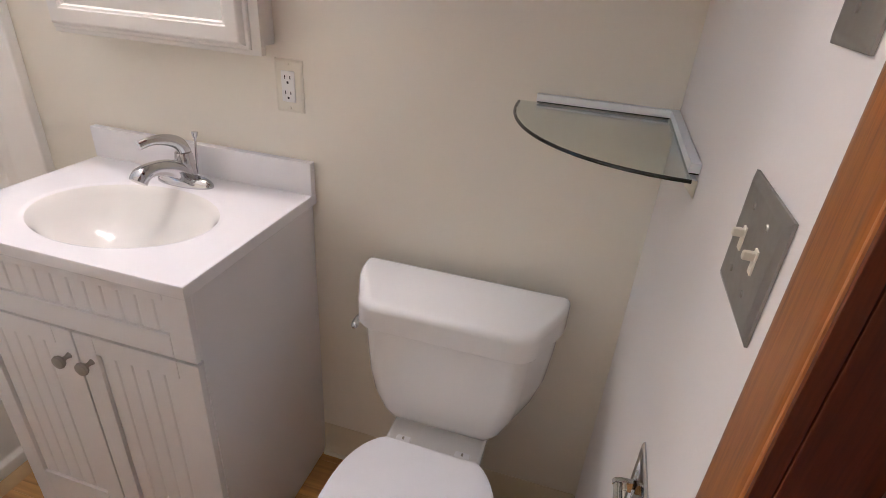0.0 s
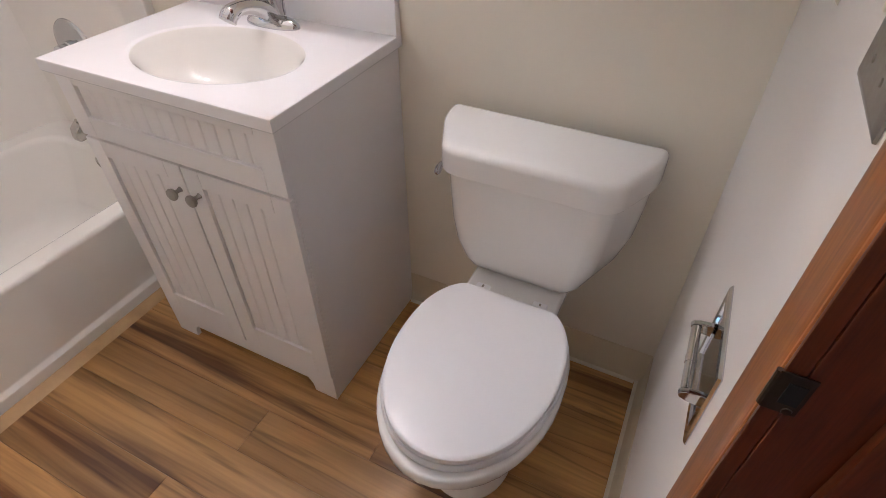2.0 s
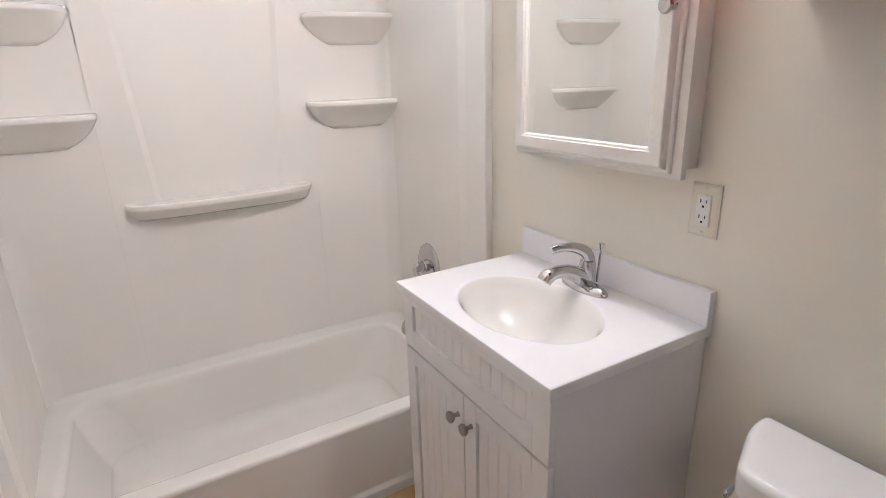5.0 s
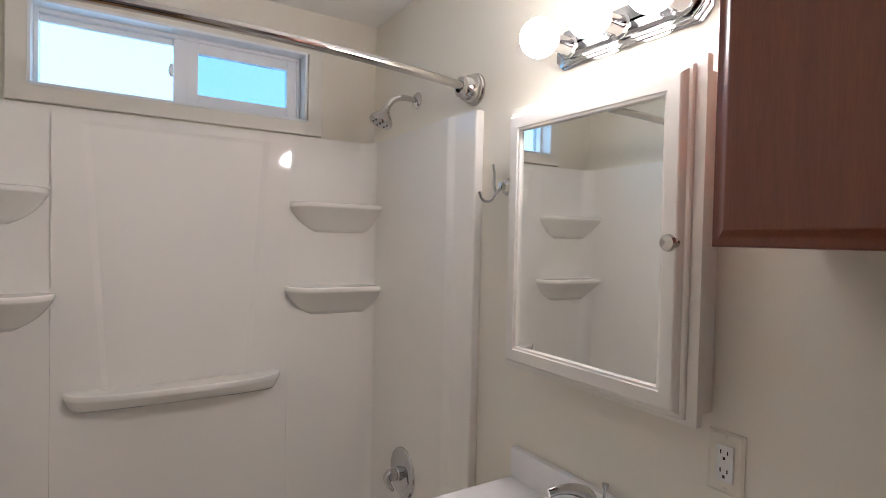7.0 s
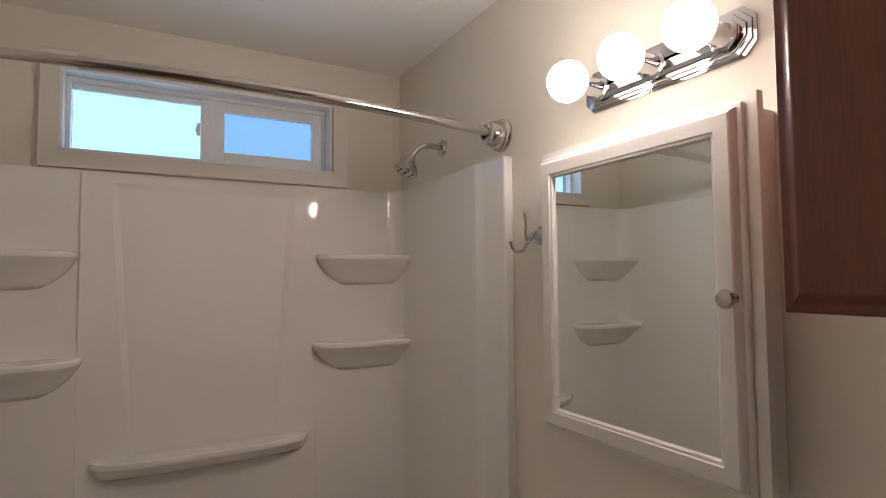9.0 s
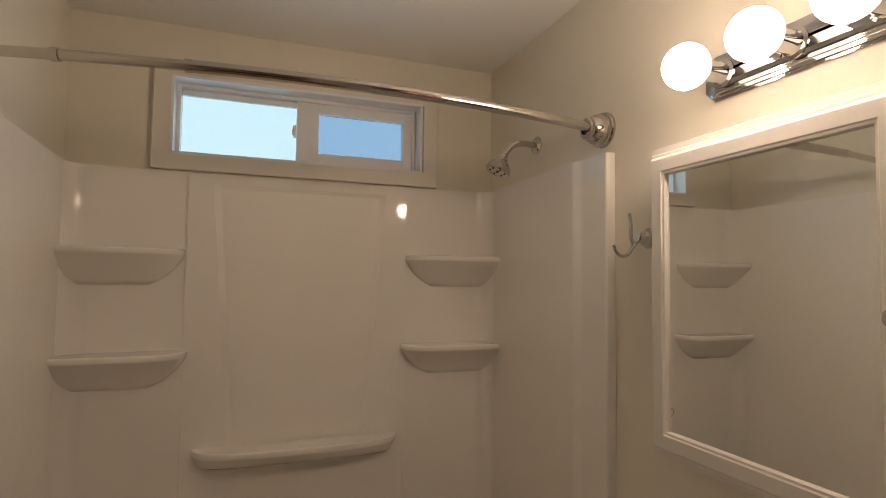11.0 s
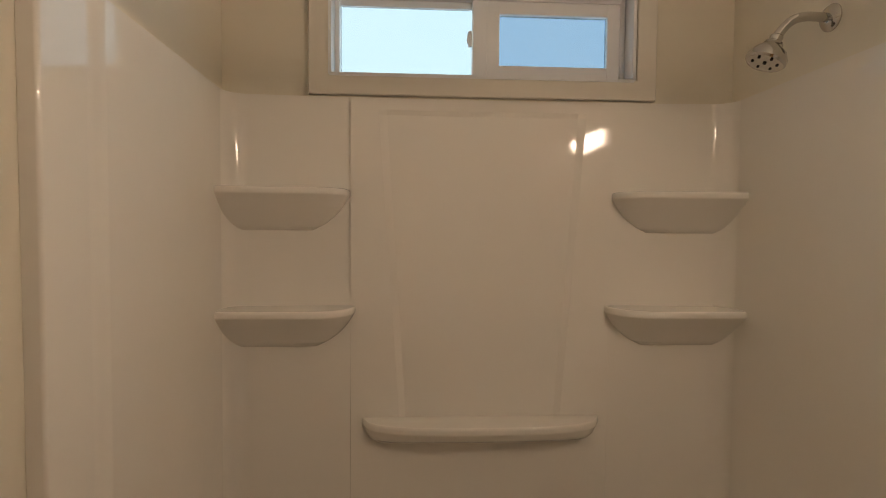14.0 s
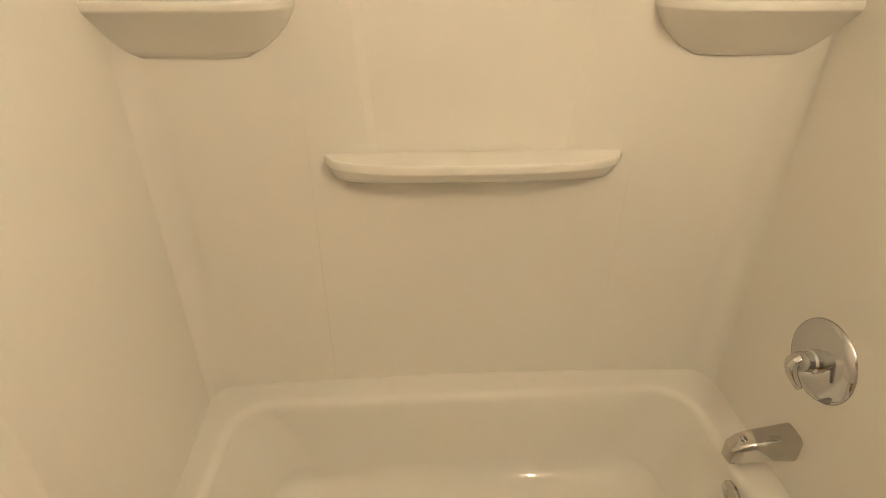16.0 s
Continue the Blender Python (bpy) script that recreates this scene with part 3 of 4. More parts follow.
def shelf_plan(length, depth, r, s=1.0, t=1.0, n=9):
    """Plan from the corner: out along the end wall, along the front, round to the back wall."""
    p = [(0, 0), (depth * s, 0)]
    L = length * t
    for k in range(n + 1):
        a = radians(90 * k / n)
        p.append((depth * s * math.cos(a) ** 0.8 if k < n else 0.0, L - r * t + r * t * math.sin(a)))
    return p


def corner_shelf(z, length, depth, d, yw):
    """A shelf with a soft lip over a curved bracket that narrows down to the wall."""
    rings = []
    for dz, s, t in ((0.0, 0.95, 0.988), (-0.003, 0.985, 0.997), (-0.008, 1.0, 1.0), (-0.016, 1.0, 1.0), (-0.0195, 0.985, 0.997), (-0.023, 0.95, 0.990), (-0.035, 0.84, 0.972), (-0.055, 0.63, 0.935), (-0.077, 0.43, 0.880), (-0.099, 0.27, 0.80), (-0.117, 0.14, 0.70)):
        rings.append([(SX - 0.003 + u, yw + d * (v - 0.003), z + dz) for u, v in shelf_plan(length, depth, 0.11, s, t)])
    return loft(bmesh.new(), rings)


for z, length, depth in ((1.676, 0.345, 0.122), (1.343, 0.362, 0.128)):
    part("corner_shelf", corner_shelf(z, length, depth, -1, SN), M_ACRYL, sur, "moulded corner shelf", 50)
    part("corner_shelf", corner_shelf(z, length, depth, 1, SS), M_ACRYL, sur, "moulded corner shelf", 50)
rings = []
for dz, s, t in ((0.0, 0.94, 0.990), (-0.003, 0.985, 0.998), (-0.009, 1.0, 1.0), (-0.018, 1.0, 1.0), (-0.022, 0.985, 0.997), (-0.026, 0.94, 0.988), (-0.040, 0.82, 0.970), (-0.057, 0.58, 0.945), (-0.070, 0.24, 0.90)):
    ring = []
    for k in range(25):
        v = -1 + 2 * k / 24
        vv = math.copysign(abs(v) ** 0.75, v)
        ring.append((SX - 0.003 + 0.098 * s * (1 - abs(vv) ** 3.2) ** 0.5, -0.742 + 0.352 * t * vv, 1.012 + dz))
    rings.append(ring)
part("soap_ledge", loft(bmesh.new(), rings), M_ACRYL, sur, "long moulded soap ledge", 50)

# ---- shower and tub fittings ----
def out_of_north(x, z, y=-0.0):
    """Local z points out of the north wall, into the room."""
    return Matrix.Translation((x, y, z)) @ pose(0, 0, 0, 90)


shower = thing("shower", "satin nickel shower head on a bent arm high on the wall", "shower head")
part("flange", lathe(bmesh.new(), [(0.031, 0.0), (0.031, 0.003), (0.026, 0.009), (0.013, 0.013), (0.0, 0.013)], out_of_north(-2.024, 2.056)), M_NICKEL, shower)
part("arm", tube(bmesh.new(), bend([(-2.024, -0.005, 2.056), (-2.027, -0.06, 2.058), (-2.032, -0.095, 2.045), (-2.037, -0.125, 2.008)]), 0.0105), M_NICKEL, shower)
head_dir = Vector((-0.02, -0.34, -0.78)).normalized()
hm = Matrix.Translation((-2.036, -0.118, 2.018)) @ head_dir.to_track_quat("Z", "Y").to_matrix().to_4x4()
head = part("head", lathe(bmesh.new(), [(0.010, 0.0), (0.014, 0.004), (0.014, 0.016), (0.020, 0.020), (0.022, 0.028), (0.036, 0.042), (0.043, 0.056), (0.044, 0.066), (0.040, 0.071), (0.036, 0.069), (0.0, 0.069)], hm), M_NICKEL, shower)
bm = bmesh.new()
for k in range(6):
    a = radians(60 * k)
    lathe(bm, [(0.0034, 0.0), (0.0028, 0.003), (0.0, 0.004)], hm @ Matrix.Translation((0.026 * math.cos(a), 0.026 * math.sin(a), 0.0685)), 10)
lathe(bm, [(0.004, 0.0), (0.004, 0.003), (0.0, 0.004)], hm @ Matrix.Translation((0, 0, 0.0685)), 10)
part("spray_nozzles", bm, M_DARK, head, "dark ring of spray nozzles")

valve = thing("shower_valve", "round chrome tub valve with a lever on the end panel", "shower valve")
vm = out_of_north(-2.018, 0.668, -0.029)
part("escutcheon", lathe(bmesh.new(), [(0.092, 0.0), (0.0918, 0.003), (0.089, 0.008), (0.082, 0.0125), (0.070, 0.016), (0.054, 0.0185), (0.036, 0.020), (0.0, 0.020)], vm, 48), M_CHROME, valve)
part("hub", lathe(bmesh.new(), [(0.026, 0.012), (0.026, 0.030), (0.022, 0.034), (0.022, 0.058), (0.018, 0.066), (0.0, 0.068)], vm), M_CHROME, valve)
bm = tube(bmesh.new(), bend([(-2.018, -0.084, 0.680), (-2.014, -0.102, 0.668), (-2.002, -0.100, 0.645), (-1.986, -0.088, 0.622)]), [0.016, 0.017, 0.0168, 0.016, 0.0155, 0.015, 0.0145, 0.014, 0.0135, 0.013, 0.0125, 0.012, 0.011, 0.0105, 0.010, 0.0095, 0.009, 0.008, 0.006], flat=0.7)
part("lever", bm, M_CHROME, valve)

spout = thing("tub_spout", "satin nickel tub spout with a diverter pin", "tub spout")
rings = []
for y, hw, zt, zb in ((-0.026, 0.033, 0.470, 0.396), (-0.031, 0.034, 0.471, 0.395), (-0.07, 0.031, 0.466, 0.396), (-0.12, 0.028, 0.458, 0.392), (-0.150, 0.026, 0.450, 0.384), (-0.172, 0.020, 0.436, 0.384), (-0.180, 0.010, 0.418, 0.394)):
    rings.append([(-2.006 + hw * math.copysign(abs(math.cos(a)) ** 0.5, math.cos(a)), y, (zt + zb) / 2 + (zt - zb) / 2 * math.copysign(abs(math.sin(a)) ** 0.5, math.sin(a))) for a in [2 * math.pi * k / 20 for k in range(20)]])
part("body", loft(bmesh.new(), rings), M_NICKEL, spout, smooth=45)
part("diverter_pin", lathe(bmesh.new(), [(0.003, 0.0), (0.003, 0.010), (0.007, 0.012), (0.007, 0.018), (0.0, 0.020)], Matrix.Translation((-2.006, -0.148, 0.440)), 12), M_NICKEL, spout)

rod = thing("shower_curtain_rod", "bowed satin nickel curtain rod with domed wall flanges", "curtain rod")
fl = [(0.050, 0.0), (0.050, 0.006), (0.047, 0.010), (0.047, 0.016), (0.043, 0.020), (0.041, 0.034), (0.034, 0.048), (0.031, 0.052), (0.031, 0.060), (0.026, 0.064), (0.019, 0.064), (0.017, 0.050), (0.0, 0.050)]
part("flange", lathe(bmesh.new(), fl, out_of_north(-1.650, 2.013, -0.001), 36), M_NICKEL, rod)
part("flange", lathe(bmesh.new(), fl, Matrix.Translation((-1.650, S_TUB + 0.001, 2.013)) @ pose(0, 0, 0, -90), 36), M_NICKEL, rod)


def rod_x(y):
    v = (y + 0.745) / 0.715
    return -1.645 + 0.086 * (1 - v * v)


def rod_run(y0, y1, n):
    return [(rod_x(y0 + (y1 - y0) * k / n), y0 + (y1 - y0) * k / n, 2.013) for k in range(n + 1)]


part("tube", tube(bmesh.new(), rod_run(-0.02, -1.06, 30), 0.0130), M_NICKEL, rod)
part("inner_tube", tube(bmesh.new(), rod_run(-1.04, -1.465, 14), 0.0108), M_NICKEL, rod, "slimmer inner tube")
part("collar", tube(bmesh.new(), rod_run(-1.285, -1.300, 2), 0.0135), M_NICKEL, rod)
part("collar", tube(bmesh.new(), rod_run(-1.052, -1.064, 2), 0.0138), M_NICKEL, rod)

hook = thing("robe_hook", "shiny chrome double robe hook on the wall", "hook")
part("rosette", lathe(bmesh.new(), [(0.026, 0.0), (0.026, 0.004), (0.022, 0.008), (0.020, 0.016), (0.012, 0.022), (0.010, 0.034), (0.0, 0.036)], out_of_north(-1.474, 1.697)), M_CHROME, hook)
n_up = bend([(-1.474, -0.030, 1.694), (-1.475, -0.048, 1.683), (-1.4755, -0.055, 1.700), (-1.476, -0.054, 1.728), (-1.477, -0.058, 1.757)])
part("upper_prong", tube(bmesh.new(), n_up, [0.0046 - 0.0008 * k / (len(n_up) - 1) for k in range(len(n_up))], 12), M_CHROME, hook)
n_dn = bend([(-1.474, -0.030, 1.694), (-1.475, -0.049, 1.676), (-1.476, -0.062, 1.657), (-1.477, -0.080, 1.651), (-1.478, -0.096, 1.660), (-1.479, -0.104, 1.678)])
part("lower_prong", tube(bmesh.new(), n_dn, [0.0048 - 0.0008 * k / (len(n_dn) - 1) for k in range(len(n_dn))], 12), M_CHROME, hook)

# ---- vanity ----
VX0, VX1, VF, VT = -1.390, -0.778, -0.440, 0.862
van = thing("vanity_cabinet", "white painted beadboard vanity cabinet with two doors", "cabinet")
part("side_panel", B(VX0, VX0 + 0.016, VF, -0.002, 0, VT, bevel=0.0015), M_VAN, van)
part("side_panel", B(VX1 - 0.016, VX1, VF, -0.002, 0, VT, bevel=0.0015), M_VAN, van)
part("back_panel", B(VX0 + 0.0165, VX1 - 0.0165, -0.020, -0.010, 0.09, VT - 0.002), M_VAN, van)
part("cabinet_floor", B(VX0 + 0.0165, VX1 - 0.0165, VF + 0.004, -0.021, 0.085, 0.100), M_VAN, van)
F0, F1 = VF - 0.016, VF - 0.0005
skirt = [(VX0, 0.0), (VX0 + 0.075, 0.0), (VX0 + 0.078, 0.030), (VX0 + 0.092, 0.052), (VX1 - 0.092, 0.052), (VX1 - 0.078, 0.030), (VX1 - 0.075, 0.0), (VX1, 0.0), (VX1, 0.098), (VX0, 0.098)]
part("skirt", prism(bmesh.new(), skirt, "y", F0 + 0.002, F1), M_VAN, van, "arched skirt with bracket feet")


def bead_panel(parent, x0, x1, z0, z1, rail, drop=0.0072, rail_t=None, rail_b=None, F0=F0):
    """A framed front with a recessed beadboard field."""
    rt, rb = rail_t or rail, rail_b or rail
    bm = bmesh.new()
    for a, b, c, d in ((x0, x0 + rail, z0, z1), (x1 - rail, x1, z0, z1), (x0 + rail, x1 - rail, z0, z0 + rb), (x0 + rail, x1 - rail, z1 - rt, z1)):
        box(bm, a, b, F0, F1, c, d, bevel=0.0024)
    fr = part("frame", bm, M_VAN, parent)
    pitch, g = 0.040, 0.006
    x = x0 + rail
    pts = [(x0 + rail - 0.002, F1), (x0 + rail - 0.002, F0 + drop)]
    while x < x1 - rail - 0.001:
        nx = min(x + pitch, x1 - rail)
        pts += [(x, F0 + drop + 0.0022), (x + g, F0 + drop), (nx - g * 0.6, F0 + drop), (nx, F0 + drop + 0.0022)]
        x = nx
    pts += [(x1 - rail + 0.002, F0 + drop), (x1 - rail + 0.002, F1)]
    clean = [pts[0]]
    for q in pts[1:]:
        if (Vector(q) - Vector(clean[-1])).length > 1e-5:
            clean.append(q)
    part("beadboard", prism(bmesh.new(), clean, "z", z0 + rb - 0.002, z1 - rt + 0.002), M_VAN, parent, smooth=20)
    return fr


false_front = part("false_front", B(VX0, VX1, F1 - 0.001, F1 + 0.0005, 0.709, VT - 0.001), M_VAN, van)
bead_panel(false_front, VX0, VX1, 0.709, VT - 0.001, 0.052, rail_t=0.022, rail_b=0.055, F0=F0 - 0.0005)
MIDX = (VX0 + VX1) / 2
for x0, x1, kx in ((VX0 + 0.001, MIDX - 0.0022, -1.108), (MIDX + 0.0022, VX1 - 0.001, -1.049)):
    door = part("door", B(x0 + 0.001, x1 - 0.001, F1 - 0.002, F1 + 0.0003, 0.1005, 0.7015), M_VAN, van, "framed beadboard door")
    bead_panel(door, x0, x1, 0.100, 0.702, 0.050, rail_t=0.046, rail_b=0.084)
    km = Matrix.Translation((kx, F0, 0.634)) @ pose(0, 0, 0, 90)
    part("knob", lathe(bmesh.new(), [(0.007, 0.0), (0.006, 0.003), (0.0045, 0.009), (0.006, 0.014), (0.013, 0.019), (0.0155, 0.024), (0.014, 0.029), (0.008, 0.032), (0.0, 0.033)], km, 22), M_PEWTER, door, "oval pewter knob")

# vanity top with an oval basin
top = thing("bathroom_sink", "white cultured marble vanity top with an oval bisque basin", "sink")
X0, X1, Y0, Y1, ZT = -1.412, -0.768, -0.467, -0.001, 0.892
BCX, BCY, BA, BB = -1.082, -0.268, 0.212, 0.150


def ell(f, z, n=64, fy=None):
    return [(BCX + BA * f * math.cos(2 * math.pi * k / n), BCY + BB * (fy or f) * math.sin(2 * math.pi * k / n), z) for k in range(n)]


def on_rect(x0, x1, y0, y1, z, n=64):
    """The rectangle's edge, met by rays from the basin's centre at the ellipse's steps, with the corners kept."""
    out = []
    for k in range(n):
        a = 2 * math.pi * k / n
        dx, dy = BA * math.cos(a), BB * math.sin(a)
        s = min([s for s in ((x1 - BCX) / dx if dx > 1e-9 else 9e9, (x0 - BCX) / dx if dx < -1e-9 else 9e9, (y1 - BCY) / dy if dy > 1e-9 else 9e9, (y0 - BCY) / dy if dy < -1e-9 else 9e9)])
        out.append([BCX + dx * s, BCY + dy * s, z])
    for cxx in (x0, x1):
        for cyy in (y0, y1):
            k = min(range(n), key=lambda i: (out[i][0] - cxx) ** 2 + (out[i][1] - cyy) ** 2)
            out[k] = [cxx, cyy, z]
    return [tuple(p) for p in out]


rings = [on_rect(X0 + 0.003, X1 - 0.003, Y0 + 0.003, Y1, VT), on_rect(X0, X1, Y0, Y1, VT + 0.003), on_rect(X0, X1, Y0, Y1, ZT - 0.006), on_rect(X0 + 0.0015, X1 - 0.0015, Y0 + 0.0015, Y1, ZT - 0.002), on_rect(X0 + 0.006, X1 - 0.006, Y0 + 0.006, Y1, ZT), ell(1.09, ZT), ell(1.06, ZT), ell(1.03, ZT - 0.0005), ell(1.0, ZT - 0.003)]
part("slab", loft(bmesh.new(), rings, cap0=False, cap1=False), M_TOP, top, smooth=30)
rings = [ell(1.0, ZT - 0.003), ell(0.965, ZT - 0.010), ell(0.93, ZT - 0.022), ell(0.86, ZT - 0.050), ell(0.74, ZT - 0.082), ell(0.56, ZT - 0.108), ell(0.34, ZT - 0.122), ell(0.12, ZT - 0.127)]
basin = part("basin", loft(bmesh.new(), rings, cap0=False), M_BASIN, top, "oval bisque basin", 60)
part("drain", lathe(bmesh.new(), [(0.026, 0.0), (0.026, 0.002), (0.020, 0.004), (0.017, 0.0025), (0.0, 0.0035)], Matrix.Translation((BCX, BCY, ZT - 0.127)), 24), M_CHROME, basin)
part("backsplash", B(X0, X1, -0.022, -0.001, ZT - 0.002, 0.973, bevel=0.0025), M_TOP, top)

# faucet
fa = thing("faucet", "polished chrome single-lever centreset faucet on the vanity top", "faucet")
FX, FY = -1.078, -0.082
rings = []
for dz, g in ((0.0, 0.0), (0.006, 0.0), (0.012, 0.004), (0.018, 0.012), (0.022, 0.022)):
    rings.append([(FX + (0.078 - g) * math.copysign(abs(math.cos(a)) ** 0.8, math.cos(a)), FY + (0.027 - g * 0.7) * math.sin(a), ZT + dz) for a in [2 * math.pi * k / 32 for k in range(32)]])
part("base_plate", loft(bmesh.new(), rings), M_CHROME, fa, smooth=50)
pth = bend([(FX, FY + 0.004, ZT + 0.022), (FX - 0.001, FY - 0.022, ZT + 0.042), (FX - 0.004, FY - 0.055, ZT + 0.057), (FX - 0.008, FY - 0.090, ZT + 0.062), (FX - 0.010, FY - 0.116, ZT + 0.057), (FX - 0.011, FY - 0.128, ZT + 0.045)], 6)
rr = [0.0250 - 0.0078 * min(1, k / (len(pth) * 0.5)) + 0.0025 * max(0, min(1, (k / len(pth) - 0.62) / 0.15)) for k in range(len(pth))]
part("spout", tube(bmesh.new(), pth, rr, 18), M_CHROME, fa)
bm = lathe(bmesh.new(), [(0.024, 0.0), (0.023, 0.03), (0.021, 0.055), (0.019, 0.066), (0.0, 0.070)], Matrix.Translation((FX + 0.002, FY + 0.006, ZT + 0.012)), 24)
part("hub", bm, M_CHROME, fa)
pth = bend([(FX + 0.004, FY + 0.010, ZT + 0.074), (FX + 0.003, FY - 0.004, ZT + 0.102), (FX - 0.004, FY - 0.038, ZT + 0.119), (FX - 0.012, FY - 0.072, ZT + 0.123), (FX - 0.019, FY - 0.098, ZT + 0.119)], 6)
rr = [0.019 - 0.009 * min(1, k / (len(pth) * 0.7)) for k in range(len(pth))]
part("lever", tube(bmesh.new(), pth, rr, 16, 0.62), M_CHROME, fa)
rodm = Matrix.Translation((FX + 0.010, FY + 0.034, ZT + 0.015)) @ pose(0, 0, 0, -6)
part("lift_rod", lathe(bmesh.new(), [(0.0035, 0.0), (0.003, 0.082), (0.003, 0.086), (0.007, 0.096), (0.008, 0.104), (0.0, 0.105)], rodm, 14), M_CHROME, fa)

# ---- toilet ----
toi = thing("toilet", "white porcelain two-piece toilet with the lid closed", "toilet")
TXC = -0.365


def soft_ring(corners, z, n=5):
    """A ring with each (x, y, radius) corner rounded."""
    out = []
    for i, (x, y, r) in enumerate(corners):
        p, q, t = Vector((x, y)), Vector(corners[i - 1][:2]), Vector(corners[(i + 1) % len(corners)][:2])
        a, b = p + (q - p).normalized() * r, p + (t - p).normalized() * r
        for k in range(n + 1):
            u = k / n
            v = a * (1 - u) ** 2 + p * 2 * u * (1 - u) + b * u * u
            out.append((TXC + v.x, v.y, z))
    return out


def tank_ring(wb, wf, yb, yf, z, r=0.03):
    """A plan with a straight back, short sides and slanting front corners."""
    ym = yb + (yf - yb) * 0.28
    return soft_ring([(wb, ym, r), (wb, yb, 0.012), (-wb, yb, 0.012), (-wb, ym, r), (-wf, yf, r), (wf, yf, r)], z)


rings = [tank_ring(wb, wf, yb, yf, z, r) for wb, wf, yb, yf, z, r in (
    (0.092, 0.096, -0.070, -0.175, 0.413, 0.015), (0.100, 0.104, -0.062, -0.185, 0.432, 0.015), (0.128, 0.122, -0.056, -0.200, 0.440, 0.02),
    (0.168, 0.138, -0.052, -0.207, 0.462, 0.03), (0.203, 0.154, -0.050, -0.213, 0.51, 0.03), (0.220, 0.163, -0.049, -0.217, 0.57, 0.03),
    (0.228, 0.168, -0.048, -0.220, 0.65, 0.03), (0.231, 0.171, -0.047, -0.222, 0.72, 0.03), (0.231, 0.171, -0.047, -0.222, 0.737, 0.03))]
part("tank", loft(bmesh.new(), rings), M_PORC, toi, smooth=50)
part("tank_lid", loft(bmesh.new(), [tank_ring(0.243 - g, 0.182 - g, -0.042 - g, -0.241 + g, z, 0.038 - 0.7 * g) for g, z in ((0.008, 0.7115), (0.002, 0.7125), (0.0, 0.7165), (0.0, 0.760), (0.002, 0.768), (0.006, 0.774), (0.012, 0.777), (0.024, 0.779))]), M_PORC, toi, smooth=50)
bm = lathe(bmesh.new(), [(0.010, -0.01), (0.010, 0.004), (0.006, 0.008), (0.0, 0.009)], Matrix.Translation((TXC - 0.190, -0.185, 0.706)) @ pose(0, 0, 0, 0, -90, 20))
tube(bm, bend([(TXC - 0.199, -0.188, 0.706), (TXC - 0.201, -0.205, 0.705), (TXC - 0.198, -0.224, 0.703), (TXC - 0.194, -0.232, 0.702)], 4), [0.003, 0.006, 0.007, 0.007, 0.007, 0.0075, 0.008, 0.008, 0.008, 0.0075, 0.006, 0.005, 0.001], 12)
part("flush_lever", bm, M_CHROME, toi, "small chrome flush lever")


def egg(wid, back, front, z, n=40, cut=9.0, yc=-0.44):
    """An egg-shaped ring: blunt at the back, round at the front."""
    out = []
    for k in range(n):
        a = 2 * math.pi * k / n
        c, s = math.cos(a), math.sin(a)
        y = yc + ((yc - front) * s if s < 0 else (back - yc) * math.copysign(abs(s) ** 0.8, s))
        w = wid * (math.copysign(abs(c) ** (0.74 if s > 0 else 1.0), c))
        out.append((TXC + w, min(y, cut), z))
    return out


rings = [egg(0.105, -0.14, -0.560, 0.0), egg(0.108, -0.14, -0.565, 0.02), egg(0.100, -0.15, -0.545, 0.05), egg(0.092, -0.16, -0.520, 0.12), egg(0.098, -0.17, -0.535, 0.19), egg(0.132, -0.18, -0.590, 0.25), egg(0.166, -0.20, -0.660, 0.30), egg(0.184, -0.215, -0.698, 0.340), egg(0.190, -0.22, -0.710, 0.365), egg(0.189, -0.22, -0.710, 0.386), egg(0.181, -0.225, -0.700, 0.394)]
part("bowl", loft(bmesh.new(), rings), M_PORC, toi, smooth=60)
rings = [rounded(TXC, -0.165, 0.090, 0.105, 0.02, 0.28), rounded(TXC, -0.165, 0.104, 0.112, 0.025, 0.36), rounded(TXC, -0.160, 0.116, 0.112, 0.025, 0.400), rounded(TXC, -0.160, 0.114, 0.110, 0.025, 0.410), rounded(TXC, -0.160, 0.106, 0.102, 0.025, 0.414)]
part("deck", loft(bmesh.new(), rings), M_PORC, toi, smooth=60)
def lid_ring(g, z):
    """The seat's plan: round front, straight narrow back; g draws it in."""
    return egg(0.179 - g, -0.230 - g, -0.687 + g, z, 72, -0.255 - g)


part("seat", loft(bmesh.new(), [lid_ring(g, z) for g, z in ((0.003, 0.395), (-0.004, 0.398), (-0.005, 0.408), (-0.001, 0.414))]), M_SEAT, toi, smooth=40)
part("seat_lid", loft(bmesh.new(), [lid_ring(g, z) for g, z in ((0.006, 0.4150), (0.001, 0.417), (0.0, 0.427), (0.001, 0.4305), (0.004, 0.4330), (0.009, 0.4342), (0.03, 0.4352), (0.08, 0.4362))]), M_SEAT, toi, smooth=30)
for sx in (-0.072, 0.072):
    bm = B(TXC + sx - 0.018, TXC + sx + 0.018, -0.262, -0.226, 0.406, 0.4175, bevel=0.004)
    hinge = part("hinge", bm, M_SEAT, toi)
    part("slot", B(TXC + sx - 0.0022, TXC + sx + 0.0022, -0.2400, -0.2320, 0.4165, 0.4185), M_PEWTER, hinge)

